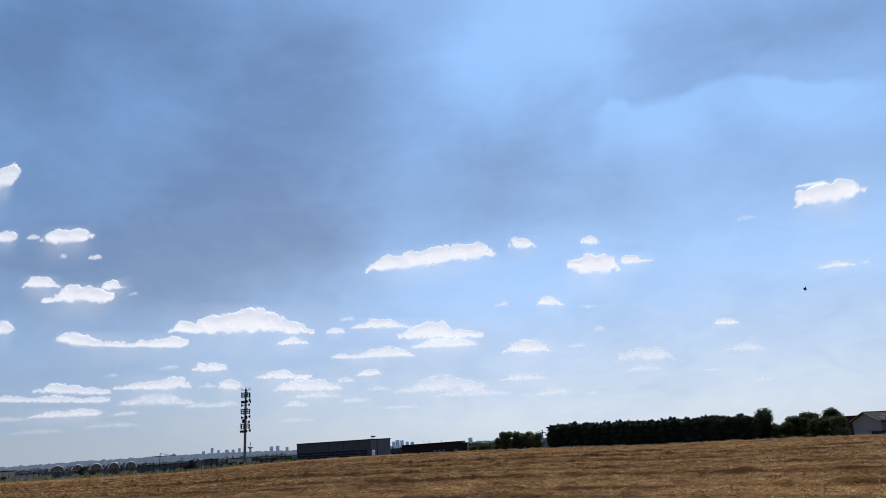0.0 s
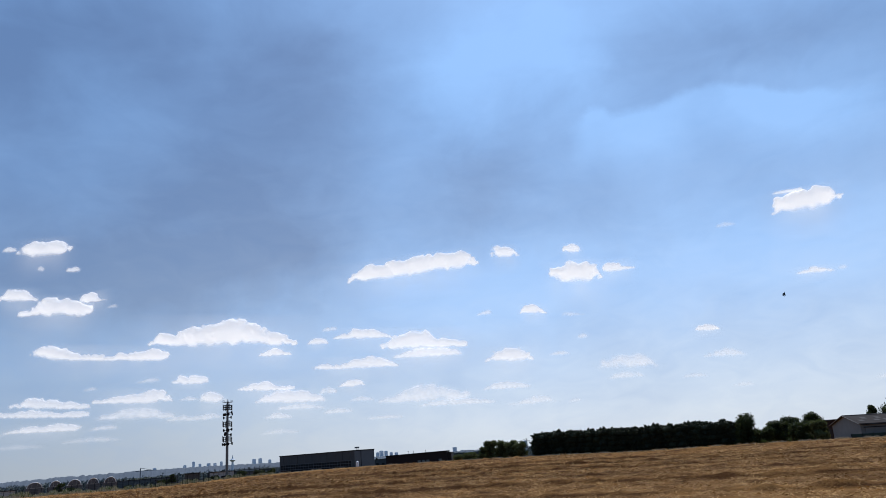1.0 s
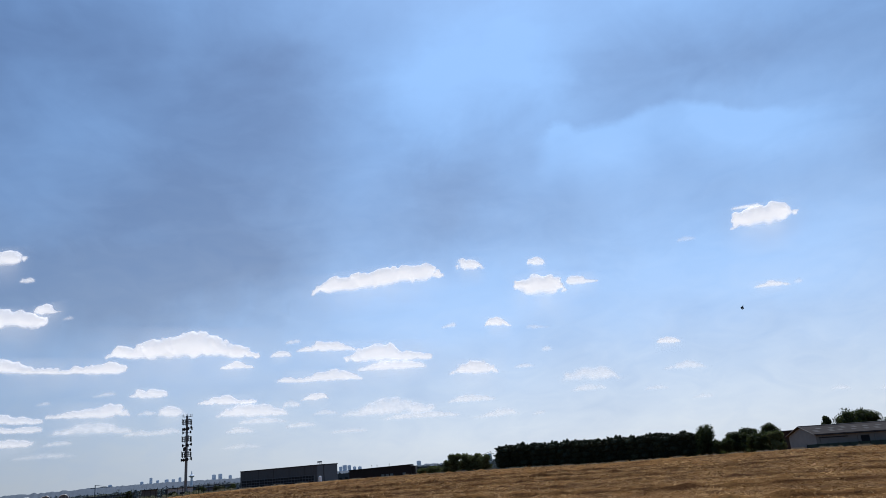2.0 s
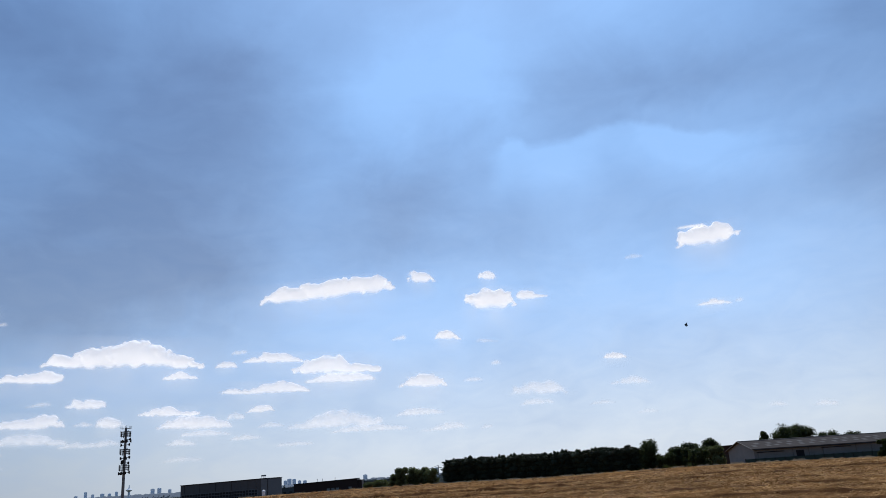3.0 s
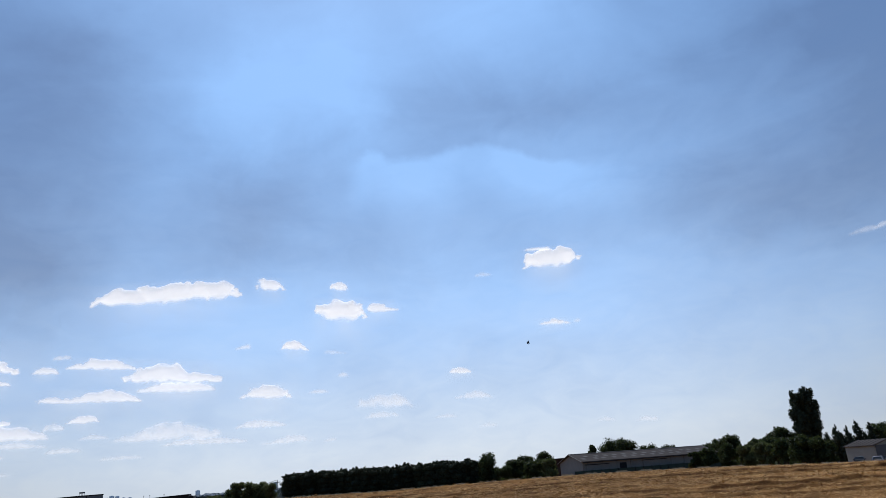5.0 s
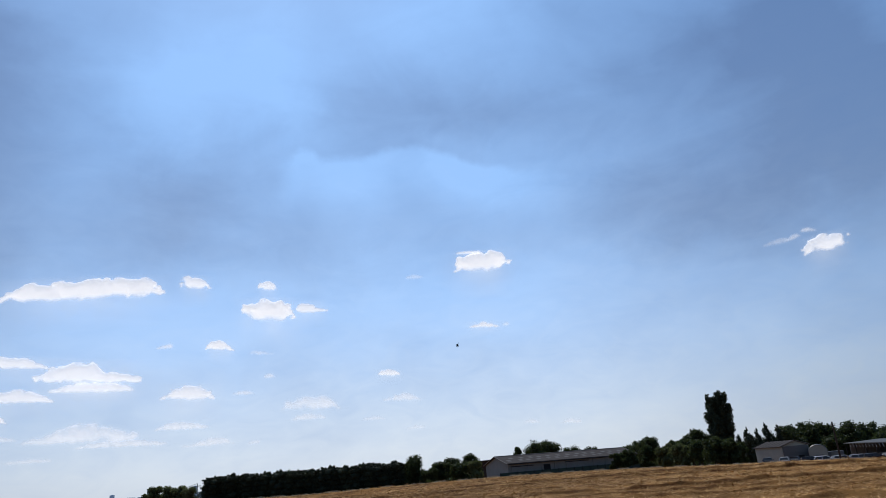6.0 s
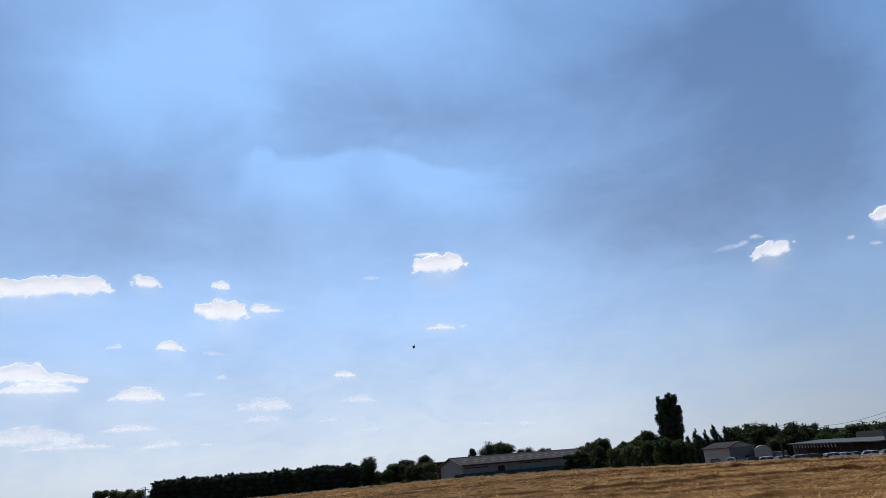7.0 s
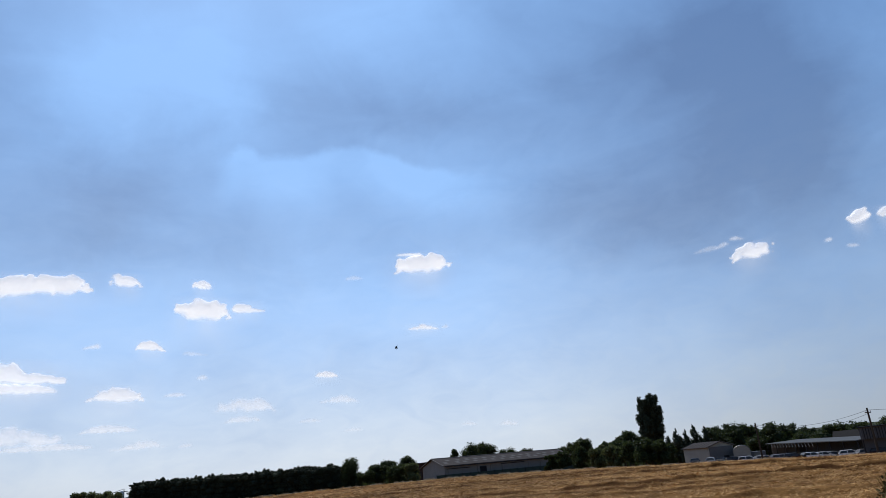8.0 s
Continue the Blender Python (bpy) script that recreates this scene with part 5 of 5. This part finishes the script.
CLOUDS_MIDDLE = [
    (-16.28, 8.96, 10.93, 2.18, -0.02, 1.00, "2446778986442"), (-24.85, 8.05, 8.88, 1.07, -0.02, 1.00, "8985443355677"), (-12.42, 8.07, 2.52, 0.66, 0.02, 0.90, "3579742"),
    (-5.51, 9.11, 4.74, 0.81, -0.03, 0.90, "246989742"), (-0.51, 8.03, 7.04, 1.54, -0.02, 0.90, "457899634432"), (-0.36, 7.36, 5.58, 0.81, -0.02, 0.75, "35788765"),
    (-9.10, 8.85, 1.64, 0.49, -0.01, 0.85, "27984"), (-8.15, 9.85, 1.26, 0.31, 0.07, 0.50, "5896"), (-6.22, 6.79, 6.58, 0.89, -0.02, 0.80, "3543357899864"),
    (6.19, 6.49, 3.89, 1.11, -0.04, 0.90, "257898952"), (-18.73, 6.20, 2.61, 0.68, -0.01, 0.85, "369769885"), (-6.53, 5.41, 2.19, 0.53, 0.01, 0.80, "2589984"),
]
CLOUDS_FAINT = [
    (21.49, 7.29, 1.80, 0.50, -0.09, 0.80, "479985"), (15.25, 5.17, 4.69, 1.07, -0.06, 0.55, "2568989862"), (14.96, 4.41, 2.66, 0.51, -0.00, 0.42, "3688764"),
    (22.44, 5.28, 3.00, 0.61, -0.07, 0.45, "2478962"), (10.23, 6.65, 1.63, 0.31, -0.03, 0.50, "37985"), (12.15, 7.78, 0.87, 0.35, 0.01, 0.50, "4894"),
    (-25.48, 5.95, 0.92, 0.24, 0.07, 0.35, "4795"), (-21.64, 6.43, 1.57, 0.33, 0.06, 0.35, "35786"), (20.09, 3.98, 1.78, 0.33, -0.06, 0.35, "36875"),
    (23.35, 3.02, 1.51, 0.32, -0.03, 0.30, "35875"), (10.95, 2.95, 0.96, 0.30, 0.07, 0.35, "5875"), (32.49, 2.59, 1.20, 0.34, -0.07, 0.40, "4874"),
    (35.47, 2.28, 1.67, 0.38, -0.08, 0.45, "36975"),
]
CLOUDS_LOW = [
    (-13.20, 5.45, 4.37, 0.74, -0.02, 0.80, "257896445"), (-11.30, 4.44, 5.20, 1.00, -0.04, 0.75, "24689888764"), (-8.39, 4.94, 1.41, 0.61, 0.02, 0.60, "37964"),
    (-10.54, 3.91, 3.70, 0.56, -0.02, 0.42, "345676543"), (-22.71, 4.95, 5.33, 0.99, -0.03, 0.80, "2345667994"), (-18.80, 4.98, 1.26, 0.38, 0.00, 0.60, "36865"),
    (-17.04, 4.76, 1.82, 0.81, -0.01, 0.75, "499874"), (-27.95, 4.76, 4.80, 0.79, -0.05, 0.72, "34995876654"), (-29.02, 4.20, 7.22, 0.54, -0.03, 0.70, "6875689875687"),
    (-28.24, 3.18, 4.62, 0.58, -0.00, 0.75, "24677689987"), (-22.42, 3.84, 5.40, 0.82, -0.02, 0.60, "1357998643"), (-18.35, 3.53, 3.85, 0.63, 0.00, 0.45, "346554664"),
    (-24.48, 3.18, 1.86, 0.36, 0.03, 0.45, "36785"),
]
CLOUDS_HORIZON = [
    (-12.21, 3.30, 2.06, 0.51, -0.01, 0.50, "379853"), (-7.63, 3.44, 2.29, 0.44, 0.01, 0.45, "468764"), (-1.04, 3.88, 7.71, 1.37, -0.03, 0.60, "1234689987654"),
    (1.70, 3.43, 6.04, 0.57, -0.03, 0.55, "256767764"), (5.77, 4.37, 3.70, 0.57, -0.02, 0.60, "36898764"), (7.63, 3.08, 3.61, 0.61, -0.01, 0.50, "12468974"),
    (-5.74, 4.24, 1.87, 0.44, -0.00, 0.40, "47863"), (-4.01, 2.77, 2.76, 0.35, -0.01, 0.35, "46865"), (-12.17, 2.17, 2.99, 0.38, -0.01, 0.25, "357864"),
    (-25.17, 2.39, 3.67, 0.39, -0.00, 0.25, "3578764"), (-31.45, 3.03, 1.90, 0.37, 0.04, 0.32, "678653"), (-29.75, 2.17, 3.37, 0.34, 0.02, 0.18, "4678653"),
]
CLOUDS_EAST = [
    (55.02, 13.80, 0.99, 0.33, -0.14, 0.55, "37964"), (53.96, 13.47, 0.94, 0.37, 0.15, 0.40, "46985"), (52.67, 13.34, 1.77, 0.42, -0.01, 0.22, "357898"),
    (63.38, 13.18, 1.22, 0.96, 0.10, 1.00, "579985"), (65.07, 13.14, 1.33, 0.83, -0.07, 0.95, "368997"), (61.06, 12.35, 0.61, 0.27, 0.09, 0.55, "5896"),
    (62.46, 11.65, 0.80, 0.30, -0.10, 0.40, "58764"), (31.35, 10.34, 0.64, 0.32, 0.04, 0.40, "5885"), (24.20, 14.83, 1.35, 0.41, -0.00, 0.30, "478754"),
]


def soft_noise(g, x, y, cell, octaves=4, least=4.5):
    """Smooth random values about 0 over a plane, finer and weaker octave by octave."""
    total, weight = np.zeros_like(x), 1.0
    for _ in range(octaves):
        cell = max(cell, least)
        u, v = (x - x.min()) / cell, (y - y.min()) / cell
        i, j = u.astype(int), v.astype(int)
        lattice = g.normal(0, 0.5, (j.max() + 2, i.max() + 2))
        p, q = u - i, v - j
        p, q = p * p * (3 - 2 * p), q * q * (3 - 2 * q)
        total += weight * ((lattice[j, i] * (1 - p) + lattice[j, i + 1] * p) * (1 - q) + (lattice[j + 1, i] * (1 - p) + lattice[j + 1, i + 1] * p) * q)
        weight, cell = weight * 0.55, cell * 0.5
    return total


def step(v, a, b):
    t = np.clip((v - a) / (b - a), 0, 1)
    return t * t * (3 - 2 * t)


def cloud(i, a, e, wide, high, lean, thick, tops, label, mat):
    """Round billows heaped on a level base, one rounded body that grows thin and frayed towards its rim; tops gives the heap's height along its width in ninths."""
    g = np.random.default_rng(1000 + i)
    r = 3200.0
    unit = r * math.radians(1)
    wide, high = wide * unit, high * unit
    heap = np.array([int(c) for c in tops]) / 9

    def top_at(x):
        return high * np.interp(x / wide + 0.5, np.concatenate([[-0.02], (np.arange(len(heap)) + 0.5) / len(heap), [1.02]]), np.concatenate([[0.08], heap, [0.08]]))

    # large billows fill the body, middle ones shape its top, small ones its rim
    n = int(np.clip(6 * wide / high, 12, 60))
    xs, zs, rs = [], [], []
    for count, least, most, depth in ((n, 0.34, 0.5, 0.1), (2 * n, 0.2, 0.34, 0.45), (4 * n, 0.09, 0.2, 0.5)):
        x = (np.arange(count) + g.uniform(0, 1, count)) / count * wide - wide / 2
        t = top_at(x)
        rad = t * g.uniform(least, most, count) + 0.02 * high
        x = x * np.clip(1 - 1.9 * rad / wide, 0.3, 1)
        xs.append(x), zs.append(np.maximum(top_at(x) - rad - t * depth * g.uniform(0, 1, count) ** 1.6, rad * 0.55)), rs.append(rad)
    xs, zs, rs = np.concatenate(xs), np.concatenate(zs), np.concatenate(rs)
    cell = 2.9 if high > 45 else 2.0
    halo = 1.6 * high if thick > 0.8 else 0.35 * high
    margin = 0.16 * wide + 0.3 * high
    gx = np.arange(-wide / 2 - margin, wide / 2 + margin, cell)
    gz_ = np.arange(-halo, high * 1.25, cell)
    x, z = np.meshgrid(gx, gz_)
    least = 4.5 if high > 45 else 9.0
    warp_x, warp_z = soft_noise(g, x, z, 0.20 * high + 6, 4, least), soft_noise(g, x, z, 0.20 * high + 6, 4, least)
    here = np.maximum(top_at(x), 0.18 * high)
    loose = 0.3 + 0.7 * step(z / here, 0.15, 0.6)
    px, pz = x + 0.17 * high * warp_x * loose, z + 0.10 * high * warp_z * loose
    bulge = np.zeros_like(x)
    stretch = 1.35
    for cx, cz, rad in zip(xs, zs, rs):
        near = slice(*np.searchsorted(gx, (cx - rad * stretch - 0.5 * high, cx + rad * stretch + 0.5 * high)))
        d = ((px[:, near] - cx) / (rad * stretch)) ** 2 + ((pz[:, near] - cz) / rad) ** 2
        bulge[:, near] = np.maximum(bulge[:, near], rad * np.sqrt(np.clip(1 - d, 0, 1)))
    rough = soft_noise(g, x, z, 0.22 * high + 5, 4, least)
    frayed = bulge / here + 0.09 * rough * step(bulge / here, 0.0, 0.08)
    body = step(frayed, 0.01, 0.36 + 0.2 * (1 - thick)) ** 0.8
    # the base dissolves softly
    body *= step(z + 0.08 * here * rough, -0.10 * here, 0.22 * here)
    if thick < 0.7:
        body *= np.clip(0.86 + 0.25 * rough, 0.4, 1)
    veil = np.exp(-(np.abs(x) / (0.5 * wide)) ** 3 * 1.2) * np.exp(-((z - 0.1 * high) / (0.62 * halo)) ** 2) * (0.8 + 0.25 * soft_noise(g, x, z, 0.6 * high + 8, 3))
    frame_off = step(np.minimum(x.max() - np.abs(x), np.minimum(z - z.min(), z.max() - z)), 0, 0.25 * high)
    density = thick * np.maximum(body, np.clip(veil, 0, 1) * (0.25 if thick > 0.8 else 0.14)) * frame_off
    for _ in range(2 if thick > 0.85 else 5 if thick > 0.7 else 9):
        density[1:-1, 1:-1] = (density[1:-1, 1:-1] * 2 + density[:-2, 1:-1] + density[2:, 1:-1] + density[1:-1, :-2] + density[1:-1, 2:]) / 6
    for _ in range(3):
        bulge[1:-1, 1:-1] = (bulge[1:-1, 1:-1] * 2 + bulge[:-2, 1:-1] + bulge[2:, 1:-1] + bulge[1:-1, :-2] + bulge[1:-1, 2:]) / 6
    rows, cols = x.shape
    deep = bulge * 0.6 + 0.05 * high * body
    front = np.stack([x, -deep - 0.5, z + lean * x], -1).reshape(-1, 3)
    rear = np.stack([x, deep + 0.5, z + lean * x], -1).reshape(-1, 3)
    j, k = np.meshgrid(np.arange(rows - 1), np.arange(cols - 1), indexing="ij")
    quad = np.stack([j * cols + k, j * cols + k + 1, (j + 1) * cols + k + 1, (j + 1) * cols + k], -1).reshape(-1, 4)
    quad = quad[density.ravel()[quad].max(1) > 0.004]
    # light comes in through the thin far side
    values = np.concatenate([density.ravel(), 0.12 * body.ravel() * thick])
    back = quad[body.ravel()[quad].max(1) > 0.02][:, ::-1] + rows * cols
    used, faces = np.unique(np.concatenate([quad, back]), return_inverse=True)
    me = mesh_from("vapour", np.concatenate([front, rear])[used], faces.reshape(-1, 4), mat)
    me.attributes.new("vapour_cover", "FLOAT", "POINT").data.foreach_set("value", values[used].astype(np.float32))
    me.polygons.foreach_set("use_smooth", np.ones(len(me.polygons), bool))
    c = spot(a, r * math.cos(radians(e)), EYE + r * math.sin(radians(e)))
    ob = thing("cumulus_cloud", label, "cloud", c, -a, "cumulus clouds")
    tagged(part("vapour", me, mat, ob), kind="stuff")


WORDS_BRIGHT, WORDS_MIDDLE = "bright white fair-weather cumulus cloud with a soft base", "white heaped cumulus cloud drifting at middle height"
WORDS_LOW, WORDS_SCRAP = "pale flattened cumulus cloud low over the horizon", "small ragged white cloud scrap in the blue"
index = 0
for bank, words in ((CLOUDS_BRIGHT, WORDS_BRIGHT), (CLOUDS_WEST, WORDS_BRIGHT), (CLOUDS_MIDDLE, WORDS_MIDDLE), (CLOUDS_FAINT, WORDS_LOW), (CLOUDS_LOW, WORDS_LOW), (CLOUDS_HORIZON, WORDS_LOW), (CLOUDS_EAST, WORDS_SCRAP)):
    for a, e, wide, high, lean, thick, tops in bank:
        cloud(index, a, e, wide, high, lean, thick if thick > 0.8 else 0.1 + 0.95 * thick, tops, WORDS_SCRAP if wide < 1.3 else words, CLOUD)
        index += 1
